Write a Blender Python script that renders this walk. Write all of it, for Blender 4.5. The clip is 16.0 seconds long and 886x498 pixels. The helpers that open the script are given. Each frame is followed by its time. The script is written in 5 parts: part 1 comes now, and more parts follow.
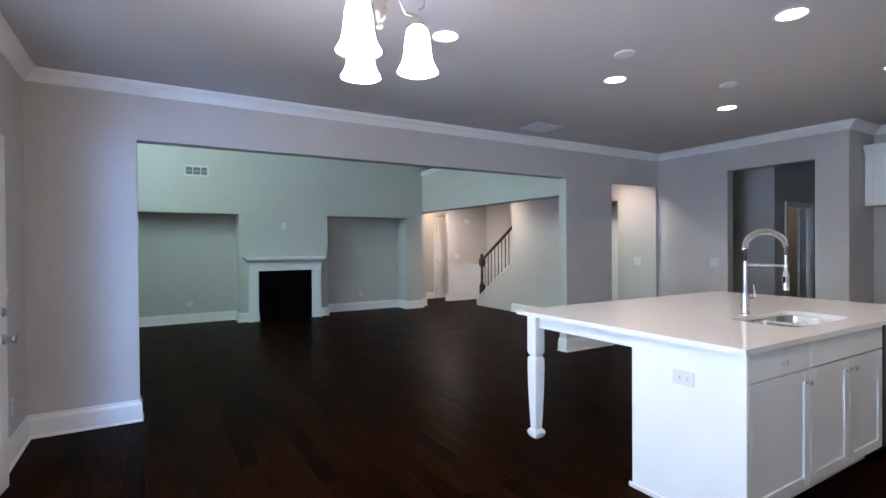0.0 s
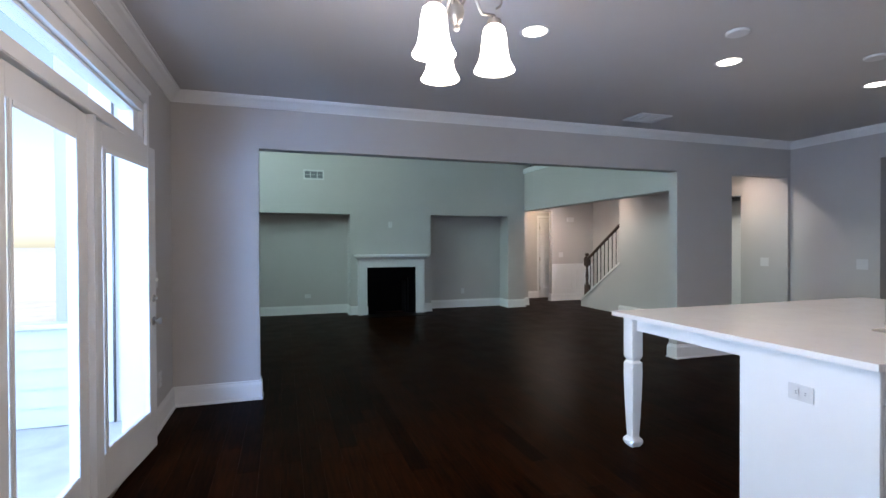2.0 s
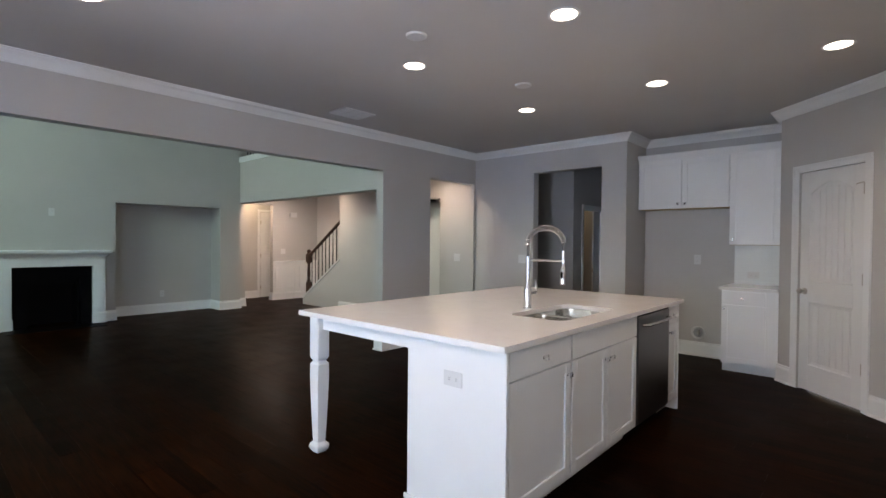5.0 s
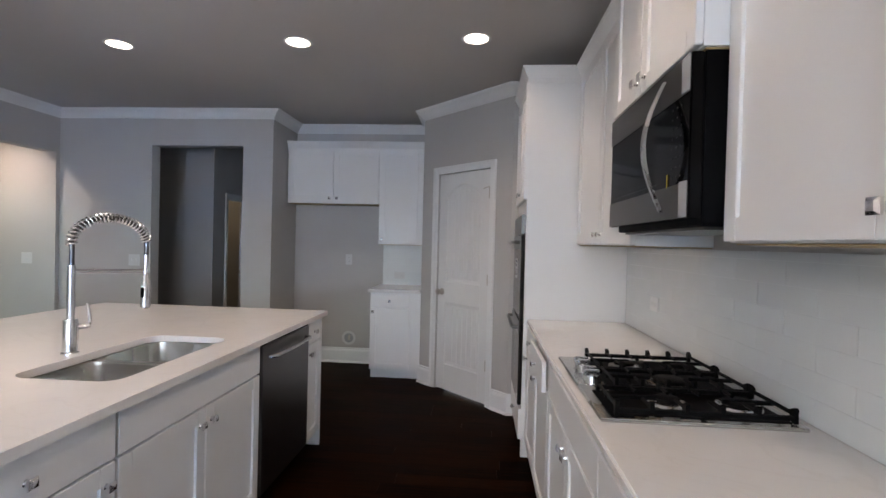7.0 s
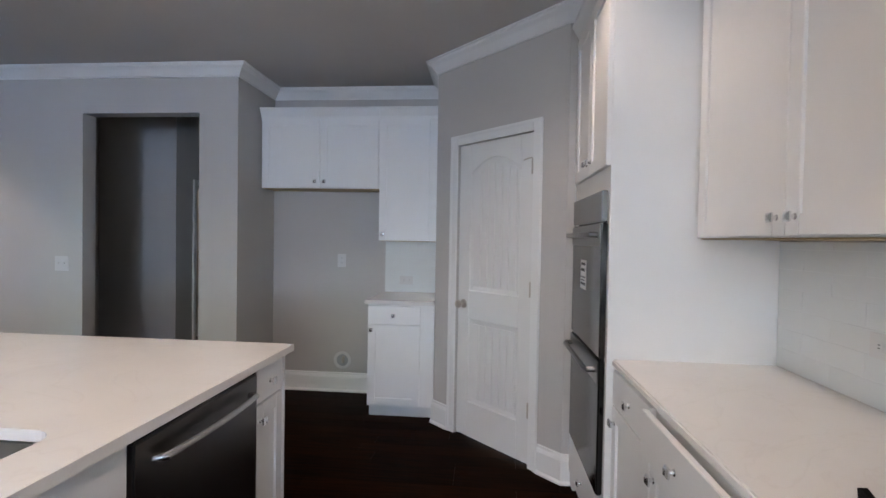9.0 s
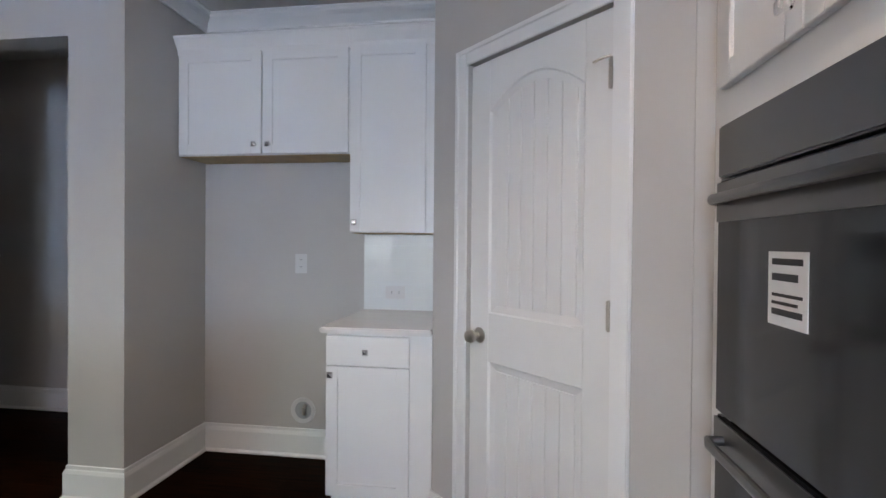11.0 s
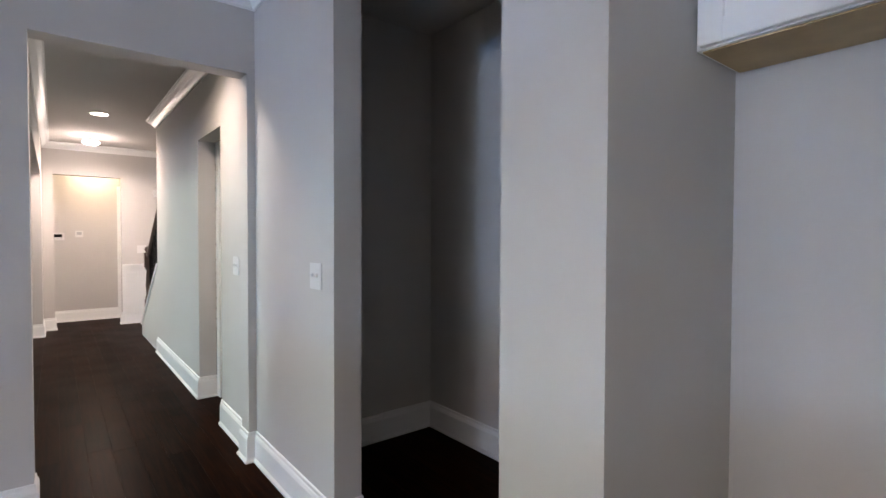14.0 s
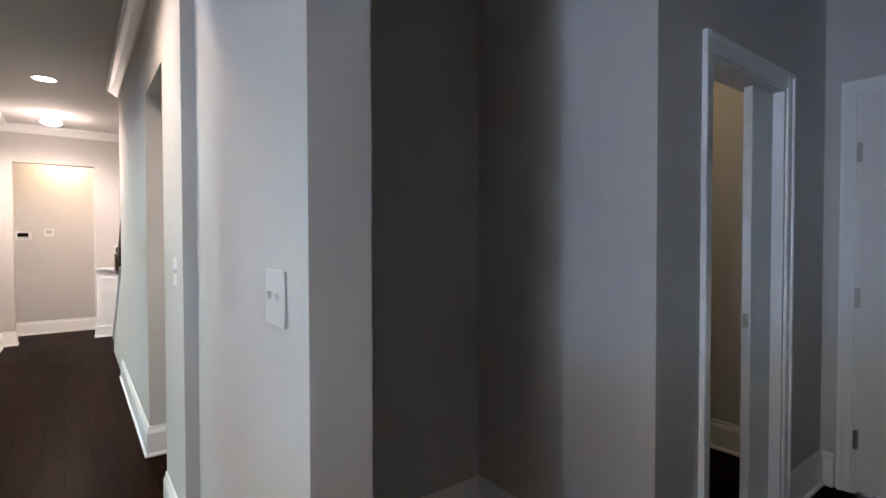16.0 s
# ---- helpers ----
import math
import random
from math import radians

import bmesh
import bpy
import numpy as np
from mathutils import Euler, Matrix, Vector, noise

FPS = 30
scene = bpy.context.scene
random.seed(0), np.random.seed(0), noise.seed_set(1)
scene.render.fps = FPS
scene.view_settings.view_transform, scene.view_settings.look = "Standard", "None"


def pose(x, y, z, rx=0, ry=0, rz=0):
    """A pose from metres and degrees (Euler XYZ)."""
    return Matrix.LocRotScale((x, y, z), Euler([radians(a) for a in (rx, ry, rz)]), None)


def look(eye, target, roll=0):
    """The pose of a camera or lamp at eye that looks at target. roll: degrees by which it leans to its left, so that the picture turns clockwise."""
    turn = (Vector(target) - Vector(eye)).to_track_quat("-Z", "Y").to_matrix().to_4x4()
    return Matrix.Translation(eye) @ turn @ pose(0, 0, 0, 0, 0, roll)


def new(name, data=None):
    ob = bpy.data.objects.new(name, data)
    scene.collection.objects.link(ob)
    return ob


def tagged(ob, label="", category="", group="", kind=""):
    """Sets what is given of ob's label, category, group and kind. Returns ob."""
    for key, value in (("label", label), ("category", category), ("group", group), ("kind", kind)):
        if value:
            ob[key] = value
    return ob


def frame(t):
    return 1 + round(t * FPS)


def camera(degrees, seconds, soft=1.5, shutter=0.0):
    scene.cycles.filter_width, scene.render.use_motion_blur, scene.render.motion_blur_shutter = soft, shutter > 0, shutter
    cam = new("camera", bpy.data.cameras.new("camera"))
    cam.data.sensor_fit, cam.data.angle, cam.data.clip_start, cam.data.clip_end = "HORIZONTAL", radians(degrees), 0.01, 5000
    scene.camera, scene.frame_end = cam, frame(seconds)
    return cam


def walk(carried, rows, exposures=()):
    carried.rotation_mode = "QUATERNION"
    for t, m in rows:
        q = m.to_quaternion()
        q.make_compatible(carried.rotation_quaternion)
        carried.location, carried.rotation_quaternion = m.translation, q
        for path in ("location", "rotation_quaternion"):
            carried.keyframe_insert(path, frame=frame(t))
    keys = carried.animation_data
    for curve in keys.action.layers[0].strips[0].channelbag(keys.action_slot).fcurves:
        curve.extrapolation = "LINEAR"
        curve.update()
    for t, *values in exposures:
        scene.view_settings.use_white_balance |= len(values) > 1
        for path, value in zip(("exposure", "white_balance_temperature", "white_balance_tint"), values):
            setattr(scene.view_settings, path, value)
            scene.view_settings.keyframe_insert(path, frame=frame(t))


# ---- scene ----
cam = camera(84.4, 16.0)
PATH = [
    (0, (0.737, 0.589, 1.399), (1.757, 2.31, 1.382), -0.4),
    (0.5, (0.782, 0.552, 1.412), (1.612, 2.371, 1.393), -0.5),
    (1, (0.823, 0.528, 1.403), (1.533, 2.398, 1.386), -0.5),
    (1.5, (0.831, 0.506, 1.395), (1.489, 2.395, 1.377), -0.3),
    (2, (0.832, 0.512, 1.391), (1.455, 2.412, 1.371), -0.2),
    (2.5, (0.858, 0.53, 1.388), (1.466, 2.435, 1.365), -0.2),
    (3, (0.906, 0.535, 1.378), (1.507, 2.442, 1.357), -0.1),
    (3.5, (0.907, 0.541, 1.395), (1.523, 2.443, 1.37), 0.1),
    (4, (0.895, 0.569, 1.386), (1.698, 2.401, 1.361), 0.3),
    (4.5, (0.99, 0.586, 1.373), (2.14, 2.222, 1.345), 0.4),
    (5, (1.285, 0.584, 1.368), (2.775, 1.917, 1.34), 0.5),
    (5.2, (1.375, 0.582, 1.369), (2.973, 1.784, 1.341), 0.7),
    (7.3, (2.496, 0.787, 1.408), (4.492, 0.906, 1.38), 1.4),
    (7.5, (2.595, 0.808, 1.41), (4.591, 0.933, 1.377), 1.3),
    (8, (2.924, 0.818, 1.391), (4.918, 0.968, 1.354), 1.1),
    (8.5, (3.24, 0.866, 1.379), (5.232, 1.043, 1.34), 1.1),
    (9, (3.553, 0.943, 1.388), (5.544, 1.128, 1.348), 1.0),
    (9.2, (3.724, 0.944, 1.38), (5.715, 1.132, 1.339), 0.9),
    (11.3, (5.153, 1.015, 1.307), (7.128, 1.327, 1.29), 0.5),
    (11.5, (5.255, 1.066, 1.316), (7.223, 1.423, 1.291), 0.6),
    (12, (5.522, 1.252, 1.324), (7.449, 1.786, 1.292), 0.3),
    (12.5, (5.784, 1.411, 1.319), (7.587, 2.278, 1.283), 0.2),
    (13, (5.959, 1.694, 1.306), (7.531, 2.929, 1.261), 0.2),
    (13.2, (5.995, 1.799, 1.31), (7.501, 3.114, 1.27), 0.1),
    (13.5, (6.086, 1.969, 1.299), (7.484, 3.399, 1.258), 0.5),
    (14, (6.262, 2.288, 1.315), (7.506, 3.853, 1.268), 0.2),
    (14.5, (6.339, 2.606, 1.289), (7.499, 4.234, 1.244), 0.1),
    (15, (6.464, 2.867, 1.287), (7.613, 4.504, 1.24), -0.1),
    (15.5, (6.687, 3.106, 1.284), (7.846, 4.735, 1.238), -0.2),
    (16, (6.841, 3.321, 1.264), (8.043, 4.919, 1.221), -0.1),
]
walk(cam, [(t, look(eye, target, roll)) for t, eye, target, roll in PATH],
     [(0, 1.57, 6600, 18), (1, 1.50, 6600, 18), (2, 1.24, 6650, 18), (3.5, 1.09, 6700, 18), (4.5, 1.12, 7200, 20), (5, 1.30, 7450, 20), (7.5, 1.40, 6900, 19), (9, 1.60, 6800, 18), (11.5, 1.92, 6900, 19), (13, 1.93, 6950, 19), (14.5, 2.20, 6800, 19), (16, 2.18, 6800, 18)])

# ---- world and light ----
world = bpy.data.worlds.new("sky")
scene.world = world
world.use_nodes = True
wn = world.node_tree.nodes
sky = wn.new("ShaderNodeTexSky")
sky.sky_type, sky.sun_disc = "NISHITA", False
sky.sun_elevation, sky.sun_rotation = radians(42), radians(90)
wn["Background"].inputs[1].default_value = 0.15
world.node_tree.links.new(sky.outputs[0], wn["Background"].inputs[0])
sun = new("sun", bpy.data.lights.new("sun", "SUN"))
sun.data.energy, sun.data.angle, sun.data.color = 1.5, radians(0.5), (1.0, 0.95, 0.87)
sun.matrix_world = look((0, 0, 0), (-0.74, 0.0, -0.67))


def area(name, place, target, w, h, watts, colour):
    lamp = new(name, bpy.data.lights.new(name, "AREA"))
    lamp.data.shape, lamp.data.size, lamp.data.size_y = "RECTANGLE", w, h
    lamp.data.energy, lamp.data.color = watts, colour
    lamp.matrix_world = look(place, target)
    return lamp


area("window_light", (-0.42, 1.15, 1.6), (1, 1.25, 1.0), 1.6, 1.3, 13, (0.62, 0.82, 1.0))
area("window_light", (-1.7, 3.1, 3.15), (0.3, 3.5, 1.0), 2.6, 1.1, 62, (0.40, 0.62, 1.0))
area("window_light", (-1.0, 1.3, 1.0), (0.3, 5.0, 0.75), 0.9, 0.7, 46, (0.24, 0.50, 1.0))
area("window_light", (-0.76, 7.8, 3.6), (1, 7.9, 2.6), 2.7, 1.9, 46, (0.58, 0.94, 0.93))


def spot(place, watts, colour=(1.0, 0.86, 0.72), size=140, blend=0.6, radius=0.05):
    lamp = new("lamp_light", bpy.data.lights.new("lamp_light", "SPOT"))
    lamp.data.energy, lamp.data.color = watts, colour
    lamp.data.spot_size, lamp.data.spot_blend, lamp.data.shadow_soft_size = radians(size), blend, radius
    lamp.location = place
    return lamp


def bulb(place, watts, colour=(1.0, 0.88, 0.76), radius=0.04):
    lamp = new("lamp_light", bpy.data.lights.new("lamp_light", "POINT"))
    lamp.data.energy, lamp.data.color, lamp.data.shadow_soft_size = watts, colour, radius
    lamp.location = place
    return lamp


CANS = [(2.32, 3.215), (3.91, 3.24), (5.52, 3.255), (3.89, 1.98), (5.505, 1.99), (5.47, 0.812), (3.88, 0.81)]
HALL_CANS = [(6.65, 8.67), (6.65, 5.72)]
CEIL, HALL = 2.705, 2.62
for cx, cy in CANS:
    spot((cx, cy, CEIL - 0.03), 7.0, size=132)
for cx, cy in HALL_CANS:
    spot((cx, cy, HALL - 0.04), 24, (1.0, 0.87, 0.74), 150, 1.0, 0.07)
spot((6.65, 10.18, HALL - 0.16), 40, (1.0, 0.87, 0.77), 176, 1.0, 0.09)
bulb((6.65, 10.18, HALL - 0.30), 3.0, (1.0, 0.88, 0.79), 0.09)
bulb((6.75, 11.42, 2.30), 4.6, (1.0, 0.80, 0.55), 0.06)
bulb((9.2, 5.1, 2.35), 1.4, (1.0, 0.84, 0.56), 0.06)
for sx, sy in ((1.34, 2.155), (1.44, 2.395), (1.607, 2.236)):
    bulb((sx, sy, 2.01), 4.4)


# ---- materials ----
def mat(name, colour, rough=0.5, metal=0.0, var=0.06, scale=6.0, bump=0.0, bump_scale=120.0, coat=0.0, spec=0.5, emit=0.0):
    m = bpy.data.materials.new(name)
    m.use_nodes = True
    t = m.node_tree
    b = t.nodes["Principled BSDF"]
    co = t.nodes.new("ShaderNodeTexCoord")
    n1 = t.nodes.new("ShaderNodeTexNoise")
    n1.inputs["Scale"].default_value, n1.inputs["Detail"].default_value = scale, 5
    t.links.new(co.outputs["Object"], n1.inputs["Vector"])
    ramp = t.nodes.new("ShaderNodeMapRange")
    ramp.inputs["From Min"].default_value, ramp.inputs["From Max"].default_value = 0.3, 0.7
    ramp.inputs["To Min"].default_value, ramp.inputs["To Max"].default_value = 1 - var, 1 + var
    t.links.new(n1.outputs["Fac"], ramp.inputs["Value"])
    mul = t.nodes.new("ShaderNodeMix")
    mul.data_type, mul.blend_type = "RGBA", "MULTIPLY"
    mul.inputs["Factor"].default_value = 1.0
    mul.inputs["A"].default_value = (*colour, 1)
    t.links.new(ramp.outputs[0], mul.inputs["B"])
    t.links.new(mul.outputs["Result"], b.inputs["Base Color"])
    rr = t.nodes.new("ShaderNodeMapRange")
    rr.inputs["To Min"].default_value, rr.inputs["To Max"].default_value = max(0.02, rough * 0.85), min(1, rough * 1.15)
    t.links.new(n1.outputs["Fac"], rr.inputs["Value"])
    t.links.new(rr.outputs[0], b.inputs["Roughness"])
    b.inputs["Metallic"].default_value = metal
    b.inputs["Coat Weight"].default_value = coat
    b.inputs["Specular IOR Level"].default_value = spec
    if bump:
        n2 = t.nodes.new("ShaderNodeTexNoise")
        n2.inputs["Scale"].default_value, n2.inputs["Detail"].default_value = bump_scale, 3
        t.links.new(co.outputs["Object"], n2.inputs["Vector"])
        bp = t.nodes.new("ShaderNodeBump")
        bp.inputs["Strength"].default_value, bp.inputs["Distance"].default_value = bump, 0.002
        t.links.new(n2.outputs["Fac"], bp.inputs["Height"])
        t.links.new(bp.outputs[0], b.inputs["Normal"])
    if emit:
        b.inputs["Emission Color"].default_value = (*colour, 1)
        b.inputs["Emission Strength"].default_value = emit
    return m


PAINT = mat("wall_paint", (0.50, 0.48, 0.46), 0.75, var=0.03, scale=1.5, bump=0.15, bump_scale=260)
CEILING = mat("ceiling_paint", (0.52, 0.495, 0.475), 0.9, var=0.03, scale=1.2, bump=0.2, bump_scale=180)
TRIM = mat("trim_paint", (0.78, 0.78, 0.77), 0.35, var=0.02, scale=3, bump=0.05, bump_scale=60)
CAB = mat("cabinet_paint", (0.78, 0.775, 0.765), 0.32, var=0.02, scale=2.5, bump=0.04, bump_scale=80)
BARE = mat("bare_plywood", (0.46, 0.33, 0.17), 0.6, var=0.15, scale=9)
DOORWHITE = mat("door_paint", (0.74, 0.735, 0.72), 0.38, var=0.02, scale=4, bump=0.06, bump_scale=90)
STEEL = mat("stainless_steel", (0.58, 0.57, 0.55), 0.27, 1.0, var=0.03, scale=2)
DARKSTEEL = mat("dark_stainless_steel", (0.13, 0.122, 0.118), 0.30, 1.0, var=0.04, scale=2)
CHROME = mat("chrome", (0.78, 0.78, 0.79), 0.20, 1.0, var=0.02, scale=10)
NICKEL = mat("satin_nickel", (0.52, 0.48, 0.43), 0.3, 1.0, var=0.05, scale=30)
MIDSTEEL = mat("brushed_steel", (0.18, 0.175, 0.17), 0.3, 1.0, var=0.04, scale=2)
OVENGLASS = mat("oven_glass", (0.003, 0.003, 0.0032), 0.10, var=0.1, scale=2, spec=0.5)
BLACKGLASS = mat("black_glass", (0.0012, 0.0012, 0.0015), 0.07, var=0.1, scale=2, spec=0.10)
IRON = mat("cast_iron", (0.0028, 0.0028, 0.003), 0.55, var=0.2, scale=30, bump=0.3, bump_scale=300, spec=0.12)
BLACK = mat("black_metal", (0.0016, 0.0016, 0.002), 0.5, var=0.15, scale=20, spec=0.06)
SLATE = mat("black_slate", (0.0014, 0.0014, 0.0018), 0.4, var=0.25, scale=7, bump=0.2, bump_scale=60, spec=0.05)
PLASTIC = mat("white_plastic", (0.63, 0.625, 0.615), 0.4, var=0.02, scale=8)
GREYCARD = mat("grey_tape", (0.36, 0.37, 0.38), 0.6, var=0.05, scale=12)
VENTGREY = mat("vent_shade", (0.16, 0.17, 0.18), 0.7, var=0.05, scale=12)
KEYGREY = mat("key_print", (0.035, 0.035, 0.035), 0.5)
YELLOW = mat("yellow_tag", (0.75, 0.60, 0.05), 0.5, var=0.05)
PAPER = mat("paper_label", (0.80, 0.80, 0.78), 0.7, var=0.03, scale=20)
INK = mat("black_ink", (0.03, 0.03, 0.03), 0.6)
STAIRWOOD = mat("dark_stained_wood", (0.035, 0.016, 0.009), 0.3, var=0.25, scale=14)
SIDING = mat("lap_siding", (0.66, 0.70, 0.72), 0.55, var=0.04, scale=3, bump=0.15, bump_scale=70)
CONCRETE = mat("porch_concrete", (0.60, 0.585, 0.55), 0.8, var=0.12, scale=4, bump=0.3, bump_scale=60)
GLARE_GROUND = mat("glare_pale_ground", (0.62, 0.60, 0.52), 0.9, var=0.15, scale=2)
BARK = mat("bark", (0.12, 0.09, 0.065), 0.9, var=0.3, scale=8)
LEAF = mat("leaves", (0.08, 0.13, 0.05), 0.6, var=0.4, scale=3)
LENS = mat("lit_lens", (1.0, 0.93, 0.84), 0.5, emit=3.5)
SHADE = mat("lit_frosted_glass", (1.0, 0.95, 0.90), 0.5, emit=2.6)


def glass_mat():
    m = bpy.data.materials.new("window_glass")
    m.use_nodes = True
    t = m.node_tree
    b = t.nodes["Principled BSDF"]
    b.inputs["Base Color"].default_value = (0.94, 0.98, 0.97, 1)
    b.inputs["Roughness"].default_value = 0.01
    b.inputs["Transmission Weight"].default_value = 1.0
    b.inputs["IOR"].default_value = 1.02
    return m


GLASS = glass_mat()


def plank_mat(name, dark, light, rough):
    """Stained boards: a tone for each board, grain along its length and a worn, uneven gloss."""
    m = bpy.data.materials.new(name)
    m.use_nodes = True
    t = m.node_tree
    L = t.links.new
    b = t.nodes["Principled BSDF"]
    co = t.nodes.new("ShaderNodeTexCoord")
    info = t.nodes.new("ShaderNodeObjectInfo")
    geo = t.nodes.new("ShaderNodeNewGeometry")
    add = t.nodes.new("ShaderNodeMath")
    add.operation = "ADD"
    L(info.outputs["Random"], add.inputs[0])
    L(geo.outputs["Random Per Island"], add.inputs[1])
    fr = t.nodes.new("ShaderNodeMath")
    fr.operation = "FRACT"
    L(add.outputs[0], fr.inputs[0])
    mp = t.nodes.new("ShaderNodeMapping")
    mp.inputs["Scale"].default_value = (28, 1.6, 1)
    L(geo.outputs["Position"], mp.inputs["Vector"])
    n = t.nodes.new("ShaderNodeTexNoise")
    n.inputs["Scale"].default_value, n.inputs["Detail"].default_value = 2.0, 8
    L(mp.outputs[0], n.inputs["Vector"])
    mixv = t.nodes.new("ShaderNodeMath")
    mixv.operation = "MULTIPLY_ADD"
    mixv.inputs[1].default_value = 0.16
    L(fr.outputs[0], mixv.inputs[0])
    half = t.nodes.new("ShaderNodeMath")
    half.operation = "MULTIPLY"
    half.inputs[1].default_value = 0.72
    L(n.outputs["Fac"], half.inputs[0])
    L(half.outputs[0], mixv.inputs[2])
    ramp = t.nodes.new("ShaderNodeValToRGB")
    ramp.color_ramp.elements[0].position, ramp.color_ramp.elements[0].color = 0.32, (*dark, 1)
    ramp.color_ramp.elements[1].position, ramp.color_ramp.elements[1].color = 0.95, (*light, 1)
    L(mixv.outputs[0], ramp.inputs[0])
    L(ramp.outputs[0], b.inputs["Base Color"])
    big = t.nodes.new("ShaderNodeTexNoise")
    big.inputs["Scale"].default_value, big.inputs["Detail"].default_value = 3.0, 6
    L(geo.outputs["Position"], big.inputs["Vector"])
    rr = t.nodes.new("ShaderNodeMapRange")
    rr.inputs["To Min"].default_value, rr.inputs["To Max"].default_value = rough - 0.08, rough + 0.12
    L(big.outputs["Fac"], rr.inputs["Value"])
    L(rr.outputs[0], b.inputs["Roughness"])
    bp = t.nodes.new("ShaderNodeBump")
    bp.inputs["Strength"].default_value, bp.inputs["Distance"].default_value = 0.03, 0.001
    L(n.outputs["Fac"], bp.inputs["Height"])
    L(bp.outputs[0], b.inputs["Normal"])
    b.inputs["Specular IOR Level"].default_value = 0.010
    return m


FLOORWOOD = plank_mat("espresso_floor", (0.0016, 0.0005, 0.0002), (0.034, 0.0088, 0.0017), 0.33)


def quartz_mat():
    m = mat("white_quartz", (0.76, 0.735, 0.71), 0.13, var=0.02, scale=5)
    t = m.node_tree
    b = t.nodes["Principled BSDF"]
    co = t.nodes.new("ShaderNodeTexCoord")
    n = t.nodes.new("ShaderNodeTexNoise")
    n.inputs["Scale"].default_value, n.inputs["Detail"].default_value, n.inputs["Distortion"].default_value = 2.2, 8, 1.6
    t.links.new(co.outputs["Object"], n.inputs["Vector"])
    r = t.nodes.new("ShaderNodeValToRGB")
    e = r.color_ramp.elements
    e[0].position, e[0].color = 0.485, (1, 1, 1, 1)
    e[1].position, e[1].color = 0.515, (1, 1, 1, 1)
    mid = e.new(0.5)
    mid.color = (0.965, 0.96, 0.955, 1)
    t.links.new(n.outputs["Fac"], r.inputs[0])
    mul = t.nodes.new("ShaderNodeMix")
    mul.data_type, mul.blend_type = "RGBA", "MULTIPLY"
    mul.inputs["Factor"].default_value = 1.0
    src = b.inputs["Base Color"].links[0].from_socket
    t.links.new(src, mul.inputs["A"])
    t.links.new(r.outputs[0], mul.inputs["B"])
    t.links.new(mul.outputs["Result"], b.inputs["Base Color"])
    return m


QUARTZ = quartz_mat()
TILE = mat("glossy_white_tile", (0.72, 0.745, 0.74), 0.08, var=0.03, scale=3, bump=0.08, bump_scale=9, coat=0.0)
GROUT = mat("pale_grout", (0.74, 0.765, 0.76), 0.8, var=0.04, scale=30)


# ---- builders ----
ORG = {}


def box(bm, x0, y0, z0, x1, y1, z1, bev=0.0, m=None):
    vs = [bm.verts.new(p) for p in ((x0, y0, z0), (x1, y0, z0), (x1, y1, z0), (x0, y1, z0), (x0, y0, z1), (x1, y0, z1), (x1, y1, z1), (x0, y1, z1))]
    fs = [bm.faces.new([vs[i] for i in f]) for f in ((0, 3, 2, 1), (4, 5, 6, 7), (0, 1, 5, 4), (1, 2, 6, 5), (2, 3, 7, 6), (3, 0, 4, 7))]
    if bev:
        es = list({e for f in fs for e in f.edges})
        out = bmesh.ops.bevel(bm, geom=es, offset=bev, segments=2, affect="EDGES", clamp_overlap=True)
        vs = list({v for f in out["faces"] for v in f.verts} | {v for v in vs if v.is_valid})
    if m is not None:
        bmesh.ops.transform(bm, matrix=m, verts=vs)
    return bm


def boxes(*rows, bev=0.0):
    bm = bmesh.new()
    for r in rows:
        box(bm, *r, bev=bev)
    return bm


def lathe(bm, profile, seg=24, m=None, cap=True):
    """A turned body from (radius, height) pairs."""
    rings = [[bm.verts.new((r * math.cos(2 * math.pi * i / seg), r * math.sin(2 * math.pi * i / seg), z)) for i in range(seg)] for r, z in profile]
    for a, b in zip(rings, rings[1:]):
        for i in range(seg):
            bm.faces.new((a[i], a[(i + 1) % seg], b[(i + 1) % seg], b[i]))
    if cap:
        bm.faces.new(list(reversed(rings[0])))
        bm.faces.new(rings[-1])
    if m is not None:
        bmesh.ops.transform(bm, matrix=m, verts=[v for r in rings for v in r])
    return bm


def tube(bm, pts, r, seg=10):
    """A round bar along points."""
    pts = [Vector(p) for p in pts]
    rings = []
    up = Vector((0.13, 0.31, 0.94))
    for i, p in enumerate(pts):
        d = (pts[min(i + 1, len(pts) - 1)] - pts[max(i - 1, 0)]).normalized()
        s = d.cross(up).normalized()
        u = s.cross(d)
        rr = r[i] if isinstance(r, (list, tuple)) else r
        rings.append([bm.verts.new(p + rr * (math.cos(2 * math.pi * k / seg) * s + math.sin(2 * math.pi * k / seg) * u)) for k in range(seg)])
    for a, b in zip(rings, rings[1:]):
        for k in range(seg):
            bm.faces.new((a[k], b[k], b[(k + 1) % seg], a[(k + 1) % seg]))
    bm.faces.new(rings[0])
    bm.faces.new(list(reversed(rings[-1])))
    return bm


def prism(bm, outline, y0, y1):
    """An outline in x and z, made solid from y0 to y1."""
    a = [bm.verts.new((x, y0, z)) for x, z in outline]
    b = [bm.verts.new((x, y1, z)) for x, z in outline]
    bm.faces.new(a)
    bm.faces.new(list(reversed(b)))
    n = len(a)
    for i in range(n):
        bm.faces.new((a[i], b[i], b[(i + 1) % n], a[(i + 1) % n]))
    return bm


def mesh_of(name, bm, material):
    bmesh.ops.recalc_face_normals(bm, faces=bm.faces)
    me = bpy.data.meshes.new(name)
    bm.to_mesh(me)
    bm.free()
    me.materials.append(material)
    return me


